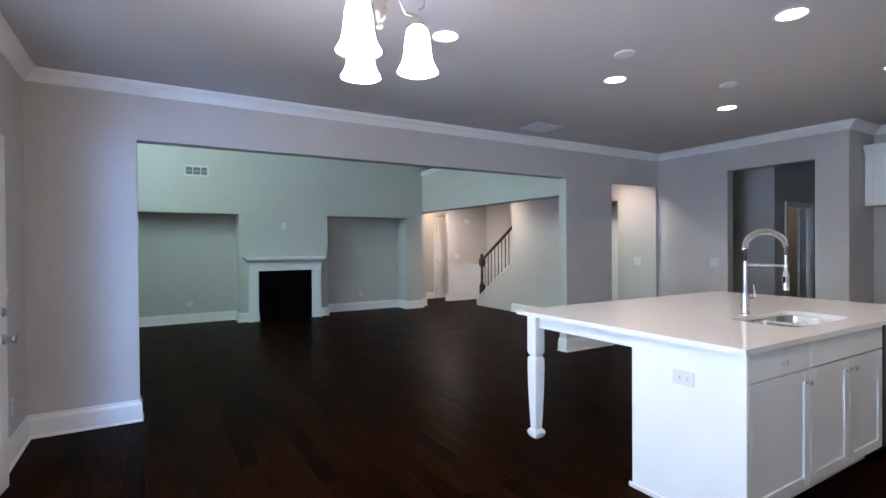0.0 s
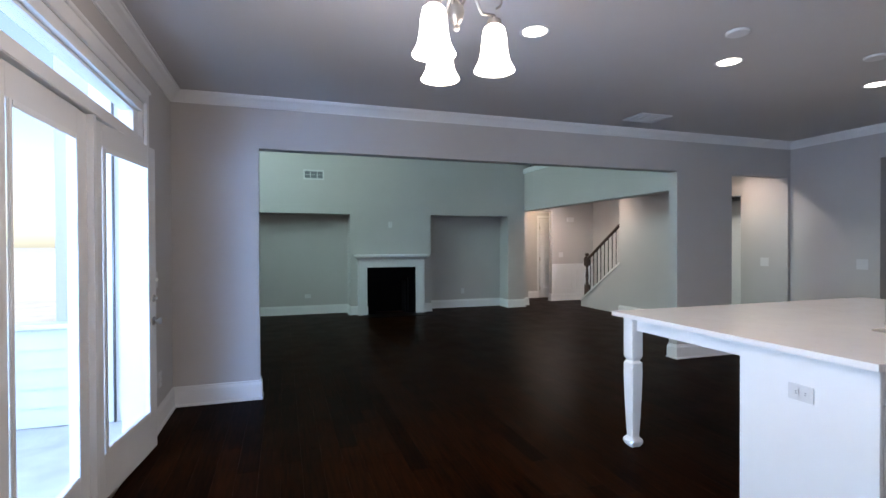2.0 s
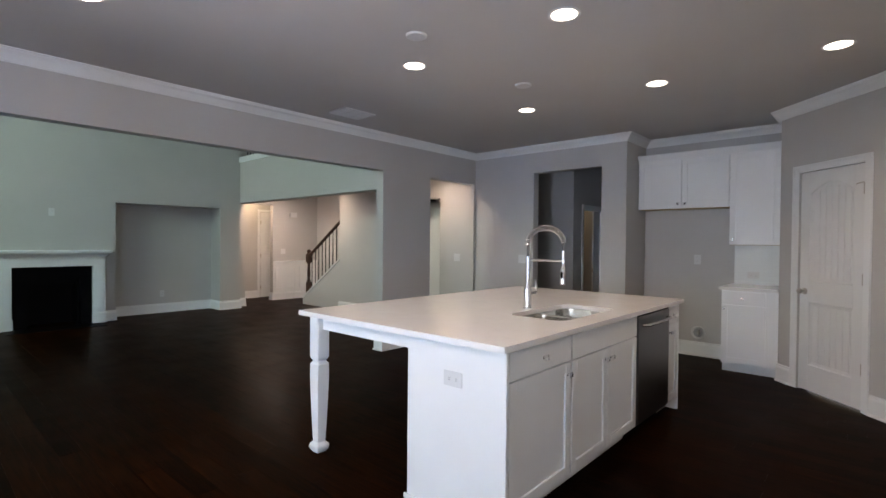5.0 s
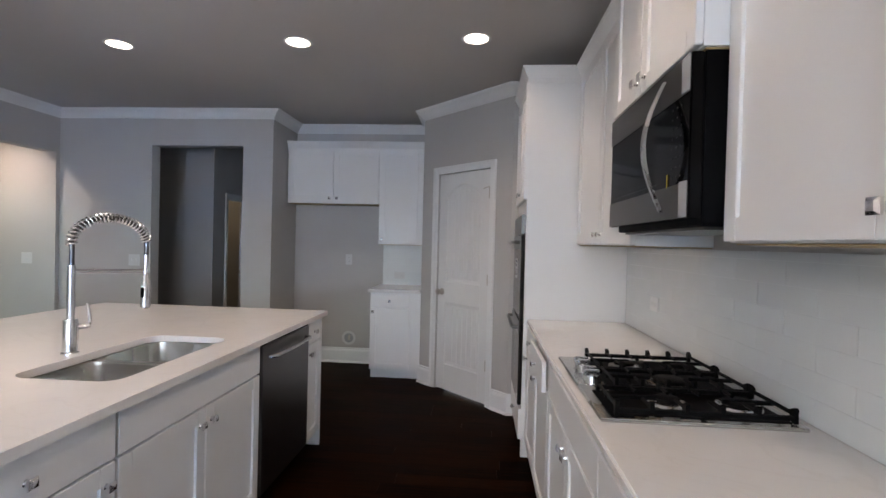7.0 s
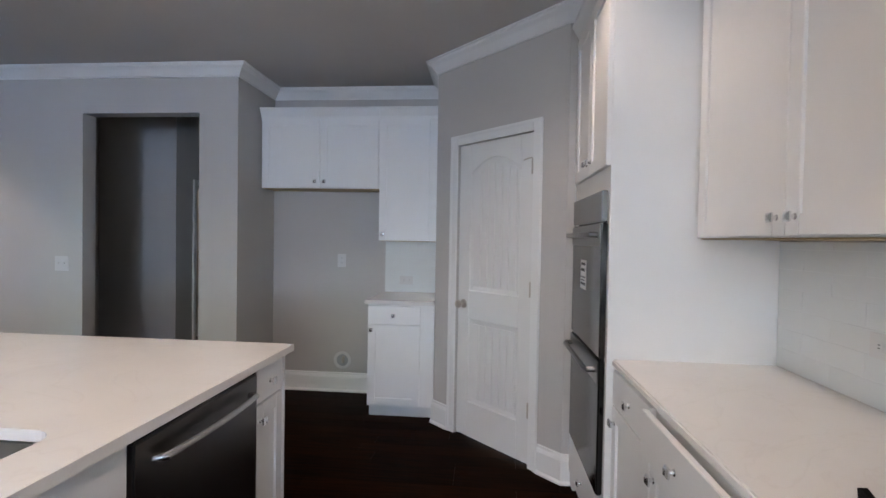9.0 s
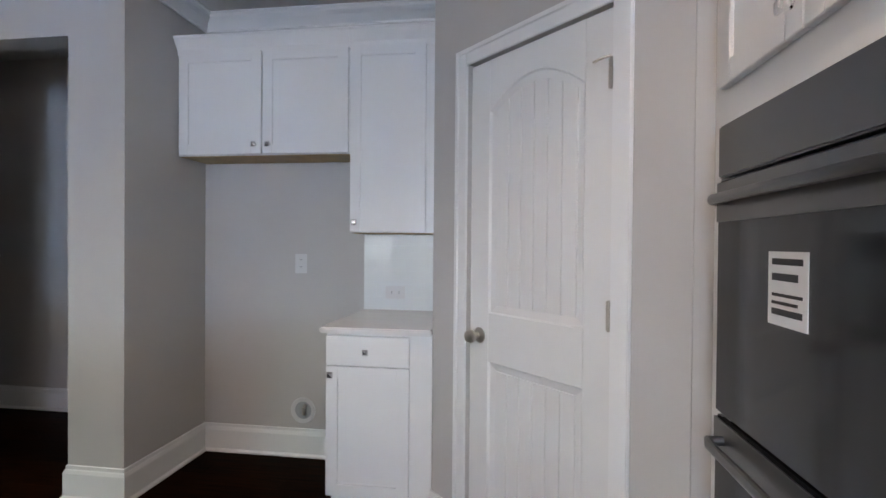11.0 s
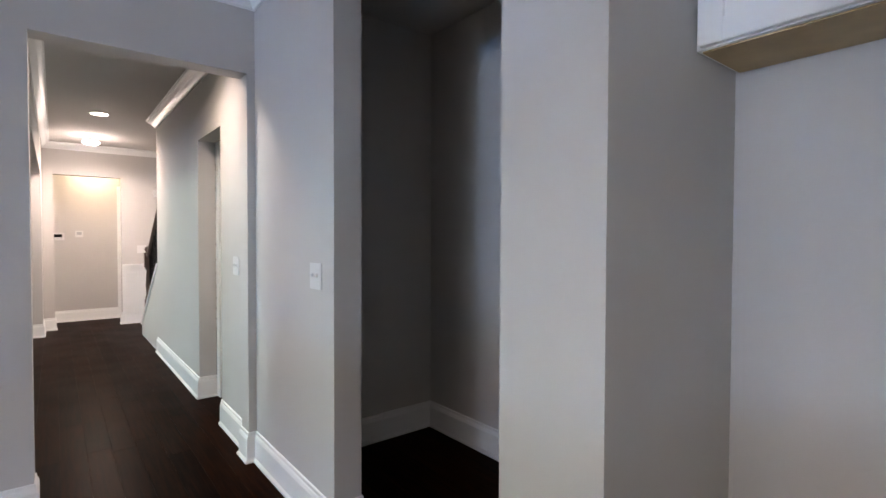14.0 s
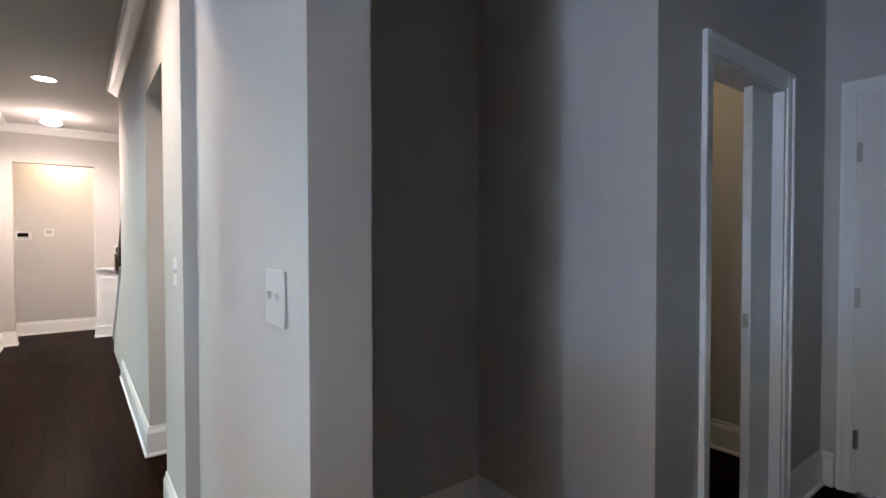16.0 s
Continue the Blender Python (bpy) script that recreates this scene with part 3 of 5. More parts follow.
def bowl(x0, x1, y0, y1, depth):
    bm = bmesh.new()
    rings = []
    for inset, z in ((-0.03, CT0 - 0.004), (0.004, CT0 - 0.004), (0.006, CT0 - 0.02), (0.016, CT0 - depth + 0.03), (0.035, CT0 - depth + 0.006), (0.06, CT0 - depth)):
        r = 0.07
        ax0, ay0, ax1, ay1 = x0 + inset, y0 + inset, x1 - inset, y1 - inset
        pts = []
        for cx, cy, a0 in ((ax1 - r, ay1 - r, 0), (ax0 + r, ay1 - r, 90), (ax0 + r, ay0 + r, 180), (ax1 - r, ay0 + r, 270)):
            pts += [bm.verts.new((cx + r * math.cos(radians(a0 + k * 18)), cy + r * math.sin(radians(a0 + k * 18)), z)) for k in range(6)]
        rings.append(pts)
    for p, q in zip(rings, rings[1:]):
        for i in range(len(p)):
            bm.faces.new((p[i], p[(i + 1) % len(p)], q[(i + 1) % len(p)], q[i]))
    bm.faces.new(rings[-1])
    return bm


sm = (SK[0] + SK[2]) / 2
part("bowl", bowl(SK[0] + 0.03, sm - 0.012, SK[1], SK[3], 0.2), STEEL, sink, "", True)
part("bowl", bowl(sm + 0.012, SK[2], SK[1], SK[3], 0.2), STEEL, sink, "", True)
part("divider", boxes((sm - 0.020, SK[1] + 0.004, CT0 - 0.075, sm + 0.020, SK[3] - 0.004, CT0 - 0.003), bev=0.008), STEEL, sink)
for cx in ((SK[0] + sm) / 2, (SK[2] + sm) / 2):
    bm = bmesh.new()
    lathe(bm, [(0.045, CT0 - 0.199), (0.045, CT0 - 0.195), (0.030, CT0 - 0.196), (0.012, CT0 - 0.197)], 20, Matrix.Translation((cx, 2.14, 0)))
    part("drain", bm, CHROME, sink, "", True)

# spring-neck tap
FX, FYY = 4.20, 2.40
tap = thing("kitchen_faucet", "tall chrome spring-neck kitchen faucet on the island", "faucet", (FX, FYY, CT1))
bm = bmesh.new()
lathe(bm, [(0.033, 0), (0.033, 0.004), (0.028, 0.010), (0.027, 0.13), (0.024, 0.14)], 20, Matrix.Translation((FX, FYY, CT1)))
part("base", bm, CHROME, tap, "", True)
part("stem", tube(bmesh.new(), [(FX, FYY, CT1 + 0.13), (FX, FYY, CT1 + 0.36)], 0.015, 16), CHROME, tap, "", True)
R = 0.112
arc = [(FX, FYY, CT1 + 0.36), (FX, FYY, CT1 + 0.44)]
arch = lambda k: Vector((FX + 0.5 * (R - R * math.cos(k)) * 2.35, FYY - 0.5 * (R - R * math.cos(k)) * 1.15, CT1 + 0.455 + 0.105 * math.sin(k)))
arc += [tuple(arch(math.pi * i / 24)) for i in range(25)]
end = arch(math.pi)
arc += [(end.x, end.y, CT1 + 0.40)]
part("hose", tube(bmesh.new(), arc, 0.010, 10), DARKSTEEL, tap, "dark hose inside the spring", True)
full = [Vector(p) for p in arc[1:-1]]
seglen = [0.0]
for p, q in zip(full, full[1:]):
    seglen.append(seglen[-1] + (q - p).length)
coil = []
turns = 27
for i in range(turns * 10 + 1):
    s = seglen[-1] * i / (turns * 10)
    j = max(k for k in range(len(seglen)) if seglen[k] <= s + 1e-9)
    j = min(j, len(full) - 2)
    f = (s - seglen[j]) / max(1e-6, seglen[j + 1] - seglen[j])
    c = full[j].lerp(full[j + 1], f)
    d = (full[j + 1] - full[j]).normalized()
    side = Vector((0.49, 0.87, 0)).normalized()
    u = d.cross(side).normalized()
    an = 2 * math.pi * i / 10
    coil.append(c + 0.0185 * (math.cos(an) * side + math.sin(an) * u))
part("spring", tube(bmesh.new(), coil, 0.0042, 6), CHROME, tap, "bright chrome coil spring", True)
part("spray_head", tube(bmesh.new(), [(end.x, end.y, CT1 + 0.40), (end.x, end.y, CT1 + 0.29), (end.x, end.y, CT1 + 0.275), (end.x, end.y, CT1 + 0.16), (end.x, end.y, CT1 + 0.155)], [0.010, 0.010, 0.020, 0.022, 0.017], 16), CHROME, tap, "", True)
part("support_arm", tube(bmesh.new(), [(FX, FYY, CT1 + 0.335), (end.x, end.y, CT1 + 0.325)], 0.009, 12), CHROME, tap, "", True)
part("spray_button", boxes((end.x - 0.026, end.y - 0.008, CT1 + 0.205, end.x - 0.018, end.y + 0.008, CT1 + 0.250), bev=0.003), BLACK, tap, "black spray button")
bm = bmesh.new()
lathe(bm, [(0.017, 0), (0.017, 0.022)], 16, Matrix.Translation((end.x, end.y, CT1 + 0.314)))
part("holder_ring", bm, CHROME, tap, "", True)
part("lever", tube(bmesh.new(), [(FX, FYY, CT1 + 0.10), (FX + 0.055, FYY - 0.03, CT1 + 0.105), (FX + 0.060, FYY - 0.033, CT1 + 0.12), (FX + 0.050, FYY - 0.028, CT1 + 0.20)], [0.012, 0.012, 0.008, 0.005], 12), CHROME, tap, "", True)

# dishwasher
dwr = thing("dishwasher", "built-in stainless steel dishwasher in the island", "dishwasher", (4.68, IYF, 0), 0, True)
part("body", boxes((0.004, 0.0, 0.10, 0.656, 0.56, 0.874)), BLACK, dwr)
part("door", boxes((0.004, -0.028, 0.11, 0.656, -0.001, 0.862), bev=0.004), DARKSTEEL, dwr)
part("control_strip", boxes((0.006, -0.024, 0.863, 0.654, -0.001, 0.879), bev=0.002), BLACKGLASS, dwr)
part("handle", tube(bmesh.new(), [(0.07, -0.03, 0.80), (0.075, -0.055, 0.802)] + [(0.08 + 0.50 * i / 10, -0.062 - 0.012 * math.sin(math.pi * i / 10), 0.802) for i in range(11)] + [(0.585, -0.055, 0.802), (0.59, -0.03, 0.80)], 0.011, 10), STEEL, dwr, "bowed steel bar handle", True)
part("kick_plate", boxes((0.004, 0.06, 0.002, 0.656, 0.08, 0.10)), BLACK, dwr)

# cooking wall: base units face +y, so local x runs towards -x
YB = 0.41


def range_unit(x0, x1, label, two=True, drawers=True, knobs=True):
    w = x1 - x0
    fr = []
    if two:
        if drawers:
            fr += [("drawer", 0.004, w - 0.004, 0.735, 0.872, w / 2, 0.80)]
        else:
            fr += [("false_front", 0.004, w - 0.004, 0.735, 0.872, None, None)]
        fr += [("door", 0.004, w / 2 - 0.003, 0.11, 0.727, w / 2 - 0.04, 0.665), ("door", w / 2 + 0.003, w - 0.004, 0.11, 0.727, w / 2 + 0.04, 0.665)]
    else:
        fr += [("drawer", 0.004, w - 0.004, 0.735, 0.872, w / 2, 0.80), ("door", 0.004, w - 0.004, 0.11, 0.727, 0.04, 0.665)]
    return cabinet(label, (x1, YB, 0), 180, w, YB - S - 0.002, 0.884, 0.1, fr, group="cooking wall base cabinets")


range_unit(5.12, 5.584, "white shaker base cabinet with drawer and door beside the oven", False)
ajar = range_unit(4.57, 5.119, "white shaker base cabinet with its drawer slightly open", False)
for o in ajar.children:
    if o.name.startswith("drawer"):
        o.location.y -= 0.028
range_unit(3.63, 4.569, "white shaker cabinet with two doors under the cooktop", True, False)
range_unit(2.32, 3.629, "white shaker base cabinet with drawer beside the cooktop")


def cab_crown(parent, pts, top, depth=0.05):
    prof = [(0, top - 0.10), (0.010, top - 0.10), (0.014, top - 0.07), (0.036, top - 0.035), (0.046, top - 0.014), (0.052, top - 0.012), (0.052, top), (0, top)]
    part("crown", sweep(bmesh.new(), prof, pts), CAB, parent)


def upper(label, at, rz, w, d, z0, z1, doors, group="upper cabinets", trim=None):
    t = thing("wall_cabinet", label, "cabinet", at, rz, True, group)
    part("body", boxes((0, 0, z0, w, d, z1)), CAB, t)
    part("underside", boxes((0.01, 0.01, z0 - 0.005, w - 0.01, d - 0.002, z0 - 0.001)), BARE, t, "bare plywood underside")
    for x0, x1, kx in doors:
        f = shaker(t, "door", x0, x1, z0 + 0.004, z1 - 0.004)
        knob(f, kx, z0 + 0.055, -0.02)
    if trim:
        cab_crown(t, trim, z1 + 0.085)
    return t


UY = 0.115
UD = UY - S - 0.002
UT = 2.475
w = 5.584 - 4.416
upper("white shaker wall cabinet with two doors beside the oven", (5.584, UY, 0), 180, w, UD, 1.41, UT,
      [(0.045, 0.607, 0.567), (0.61, w - 0.003, 0.65)], trim=[(0, 0.0), (w, 0.0)])
w = 4.415 - 3.642
OY = 0.195
upper("white shaker wall cabinet with two doors over the microwave", (4.415, OY, 0), 180, w, OY - S - 0.002, 1.922, UT,
      [(0.003, w / 2 - 0.0515, w / 2 - 0.09), (w / 2 - 0.0485, w - 0.003, w / 2 - 0.01)], trim=[(0, OY - UY), (0, 0.0), (w, 0.0), (w, OY - UY)])
w = 3.64 - 2.55
upper("white shaker wall cabinet with two doors beside the microwave", (3.64, UY, 0), 180, w, UD, 1.42, UT,
      [(0.003, w / 2 - 0.003, w / 2 - 0.04), (w / 2 + 0.003, w - 0.003, w / 2 + 0.04)], trim=[(0, 0.0), (w, 0.0), (w, UD)])

# tall oven unit
TX0, TX1, TY = 5.586, 6.305, 0.455
tw = TX1 - TX0
tall = thing("oven_cabinet", "tall white cabinet holding the double wall oven", "cabinet", (TX1, TY, 0), 180, True)
TD = TY - S - 0.002
OZ0, OZ1 = 0.33, 1.60
part("side_panel", boxes((0, 0, 0.10, 0.02, TD, UT)), CAB, tall)
part("side_panel", boxes((tw - 0.02, 0, 0.0, tw, TD, UT)), CAB, tall)
part("back_panel", boxes((0.02, TD - 0.02, 0.1, tw - 0.02, TD, UT)), CAB, tall)
part("rail", boxes((0.02, 0, OZ1, tw - 0.02, TD - 0.02, 1.69)), CAB, tall)
part("rail", boxes((0.02, 0.0, 0.10, tw - 0.02, TD - 0.02, OZ0)), CAB, tall)
part("stile", boxes((0.02, 0, OZ0, 0.045, 0.03, OZ1)), CAB, tall)
part("stile", boxes((tw - 0.045, 0, OZ0, tw - 0.02, 0.03, OZ1)), CAB, tall)
part("top_box", boxes((0.02, 0.0, 1.69, tw - 0.02, TD - 0.02, UT)), CAB, tall)
part("toe_kick", boxes((0.0, 0.07, 0.002, tw - 0.02, TD, 0.10)), CAB, tall)
part("filler_strip", boxes((-0.068, 0.002, 0.0, -0.001, 0.022, UT)), CAB, tall)
for x0, x1, kx in ((0.003, tw / 2 - 0.0015, tw / 2 - 0.04), (tw / 2 + 0.0015, tw - 0.003, tw / 2 + 0.04)):
    f = shaker(tall, "door", x0, x1, 1.70, UT - 0.004)
    knob(f, kx, 1.76, -0.02)
f = shaker(tall, "drawer", 0.003, tw - 0.003, 0.115, OZ0 - 0.012)
knob(f, tw / 2, 0.22, -0.02)
cab_crown(tall, [(0, 0.0), (tw, 0.0), (tw, TD - 0.32)], UT + 0.085)
oven = thing("double_oven", "black and stainless double wall oven", "oven", (TX1, TY, 0), 180, True)
part("body", boxes((0.05, 0.0, OZ0 + 0.004, tw - 0.05, 0.5, OZ1 - 0.004)), BLACK, oven)
part("control_panel", boxes((0.025, -0.027, 1.475, tw - 0.025, -0.001, OZ1 + 0.002), bev=0.004), MIDSTEEL, oven)
for z0, z1 in ((0.905, 1.468), (OZ0 + 0.004, 0.897)):
    d = part("door", boxes((0.025, -0.027, z0, tw - 0.025, -0.001, z1), bev=0.005), OVENGLASS, oven)
    part("frame", boxes((0.03, -0.031, z1 - 0.10, tw - 0.03, -0.0272, z1 - 0.005)), MIDSTEEL, d)
    part("handle", tube(bmesh.new(), [(0.08, -0.027, z1 - 0.05), (0.08, -0.062, z1 - 0.05), (0.11, -0.070, z1 - 0.05), (tw - 0.11, -0.070, z1 - 0.05), (tw - 0.08, -0.062, z1 - 0.05), (tw - 0.08, -0.027, z1 - 0.05)], 0.012, 10), MIDSTEEL, d, "steel bar handle", True)
part("label_sheet", boxes((tw * 0.38, -0.0295, 1.16, tw * 0.56, -0.0275, 1.30)), PAPER, oven, "white paper energy label")
for i, (zz, hh) in enumerate(((1.275, 0.012), (1.245, 0.014), (1.215, 0.006), (1.20, 0.006), (1.18, 0.012))):
    part("print_bar", boxes((tw * 0.40, -0.0302, zz, tw * (0.54 - 0.02 * (i % 2)), -0.0296, zz + hh)), INK, oven)

# microwave over the cooktop
MX0, MX1, MZ0, MZ1, MY = 3.648, 4.408, 1.462, 1.915, 0.185
mw = MX1 - MX0
mic = thing("microwave_oven", "stainless over-the-range microwave with shipping tape", "microwave", (MX1, MY, 0), 180, True)
part("body", boxes((0.0, 0.0, MZ0, mw, MY - S - 0.003, MZ1), bev=0.003), BLACK, mic)
d = part("door", boxes((0.002, -0.035, MZ0 + 0.02, mw - 0.002, -0.001, MZ1 - 0.002), bev=0.004), BLACKGLASS, mic)
part("door_trim", boxes((0.003, -0.038, MZ1 - 0.105, mw - 0.003, -0.0352, MZ1 - 0.004), bev=0.001), DARKSTEEL, d)
part("door_trim", boxes((0.003, -0.038, MZ0 + 0.022, mw - 0.003, -0.0352, MZ0 + 0.115), bev=0.001), DARKSTEEL, d)
part("window_edge", boxes((0.05, -0.0354, MZ0 + 0.130, mw * 0.70, -0.0351, MZ0 + 0.133)), KEYGREY, d)
for i in range(8):
    for j in range(3):
        px, pz = mw * 0.845 + j * 0.030, MZ0 + 0.135 + i * 0.027
        part("key", boxes((px, -0.0362, pz, px + (0.010 if j == 1 else 0.006), -0.0351, pz + 0.004)), KEYGREY, d)


def strap(bm, x, y, z0, z1, bow, wide, thick, n=18):
    """A bowed flat handle, widest halfway, its ends turned in to the door."""
    rings = []
    for i in range(n + 1):
        f = i / n
        k = math.sin(math.pi * f)
        hw, out = wide / 2 * (0.35 + 0.65 * k ** 0.6), y - 0.004 - bow * k
        z = z0 + (z1 - z0) * f
        rings.append([bm.verts.new(p) for p in ((x - hw, out, z), (x - hw * 0.6, out - thick, z), (x + hw * 0.6, out - thick, z), (x + hw, out, z), (x + hw * 0.6, out + thick * 0.4, z), (x - hw * 0.6, out + thick * 0.4, z))])
    for p, q in zip(rings, rings[1:]):
        for i in range(6):
            bm.faces.new((p[i], p[(i + 1) % 6], q[(i + 1) % 6], q[i]))
    bm.faces.new(list(reversed(rings[0])))
    bm.faces.new(rings[-1])
    return bm


part("handle", strap(bmesh.new(), mw * 0.775, -0.036, MZ0 + 0.045, MZ1 - 0.03, 0.055, 0.034, 0.007), STEEL, mic, "bowed flat polished steel handle", True)
for z0 in (MZ1 - 0.095, MZ0 + 0.03):
    part("tape", boxes((mw - 0.052, -0.0392, z0 - 0.006, mw - 0.001, -0.0383, z0 + 0.088)), GREYCARD, mic, "strip of grey shipping tape")
part("tag", boxes((mw * 0.81, -0.0375, MZ0 + 0.112, mw * 0.819, -0.0382, MZ0 + 0.150)), YELLOW, mic, "small yellow tag")
part("vent_grille", boxes((0.03, 0.02, MZ0 - 0.008, mw - 0.03, 0.30, MZ0 - 0.0005)), DARKSTEEL, mic)

# gas cooktop
ck = thing("gas_cooktop", "stainless five-burner gas cooktop with iron grates", "cooktop", (3.72, -0.165, CT1))
CX0, CX1, CY0, CY1 = 3.725, 4.48, -0.155, 0.405
part("tray", boxes((CX0, CY0, CT1 + 0.0005, CX1, CY1, CT1 + 0.012), bev=0.005), STEEL, ck)
part("burner_well", boxes((CX0 + 0.035, CY0 + 0.03, CT1 + 0.0125, CX1 - 0.035, CY1 - 0.10, CT1 + 0.014), bev=0.0007), BLACK, ck)
part("burner_well", boxes((CX0 + 0.018, CY1 - 0.1005, CT1 + 0.0125, CX0 + 0.265, CY1 - 0.035, CT1 + 0.0142), bev=0.0007), BLACK, ck)
for bx, by, br in ((3.88, 0.17, 0.038), (3.88, -0.04, 0.045), (4.10, 0.08, 0.055), (4.33, 0.17, 0.038), (4.33, -0.04, 0.032)):
    bm = bmesh.new()
    lathe(bm, [(br + 0.022, 0.014), (br + 0.018, 0.022), (br, 0.024)], 20, Matrix.Translation((bx, by, CT1)))
    bn = part("burner", bm, STEEL, ck, "", True)
    bm = bmesh.new()
    lathe(bm, [(br, 0.0241), (br, 0.033), (br - 0.006, 0.036)], 20, Matrix.Translation((bx, by, CT1)))
    part("burner_cap", bm, IRON, bn, "black enamel burner cap", True)
for gx0, gx1 in ((CX0 + 0.022, CX0 + 0.258), (CX0 + 0.262, CX1 - 0.262), (CX1 - 0.258, CX1 - 0.022)):
    bm = bmesh.new()
    gy0, gy1, zt = CY0 + 0.022, CY1 - 0.108, CT1 + 0.044
    if gx0 < CX0 + 0.1:
        gy1 = CY1 - 0.045
    mx = (gx0 + gx1) / 2
    for k in range(6):
        y = gy0 + 0.007 + k * (gy1 - gy0 - 0.014) / 5
        long = k in (0, 5)
        for e, m_ in ((gx0, 1), (gx1, -1)):
            reach = (gx1 - gx0) / 2 if long else (gx1 - gx0) * 0.36
            tube(bm, [(e + m_ * reach, y, zt - 0.004), (e + m_ * 0.03, y, zt - 0.004), (e + m_ * 0.012, y, zt - 0.001)], 0.006, 6)
            prong = prism(bmesh.new(), [(-0.008, -0.014), (0.010, -0.014), (0.014, 0.006), (-0.004, 0.014), (-0.011, 0.010)], -0.006, 0.006)
            bmesh.ops.transform(prong, matrix=Matrix.Translation((e + m_ * 0.010, y, zt)) @ pose(0, 0, 0, 0, 0, 0 if m_ > 0 else 180), verts=prong.verts)
            tmp = bpy.data.meshes.new("prong")
            prong.to_mesh(tmp)
            prong.free()
            bm.from_mesh(tmp)
            bpy.data.meshes.remove(tmp)
    for x in (gx0 + 0.008, gx1 - 0.008):
        box(bm, x - 0.006, gy0, zt - 0.022, x + 0.006, gy1, zt - 0.008, 0.002)
    for y0, y1 in ((gy0, gy0 + 0.15), (gy1 - 0.15, gy1)):
        box(bm, mx - 0.005, y0, zt - 0.016, mx + 0.005, y1, zt - 0.003, 0.002)
    for x in (gx0 + 0.008, gx1 - 0.008):
        for y in (gy0 + 0.006, (gy0 + gy1) / 2, gy1 - 0.006):
            box(bm, x - 0.007, y - 0.006, CT1 + 0.0145, x + 0.007, y + 0.006, zt - 0.008)
    part("grate", bm, IRON, ck, "black cast iron grate")
for kx in (4.275, 4.225, 4.125, 4.075):
    bm = bmesh.new()
    lathe(bm, [(0.023, 0.0125), (0.021, 0.018), (0.019, 0.040), (0.016, 0.043)], 20, Matrix.Translation((kx, CY1 - 0.055, CT1)))
    box(bm, kx - 0.008, CY1 - 0.080, CT1 + 0.036, kx + 0.008, CY1 - 0.030, CT1 + 0.060, 0.003)
    part("control_knob", bm, CHROME, ck, "", True)

# fridge nook units face -x
cabinet("narrow white shaker base cabinet with drawer in the nook", (7.225, 1.852, 0), -90, 0.510, 0.60, 0.884, 0.1,
        [("drawer", 0.004, 0.405, 0.735, 0.872, 0.20, 0.80), ("door", 0.004, 0.405, 0.11, 0.727, 0.03, 0.69)], group="nook cabinets")
NZT = 2.385
t = upper("white shaker wall cabinet with two doors over the fridge space", (7.575, 2.882, 0), -90, 1.022, 0.25, 1.80, NZT,
          [(0.012, 0.513, 0.476), (0.521, 1.015, 0.558)], "nook cabinets", trim=[(0, 0.0), (1.022, 0.0)])
t = upper("tall white shaker wall cabinet with one door in the nook", (7.575, 1.859, 0), -90, 0.517, 0.25, 1.368, NZT,
          [(0.006, 0.42, 0.035)], "nook cabinets", trim=[(0, 0.0), (0.517, 0.0)])


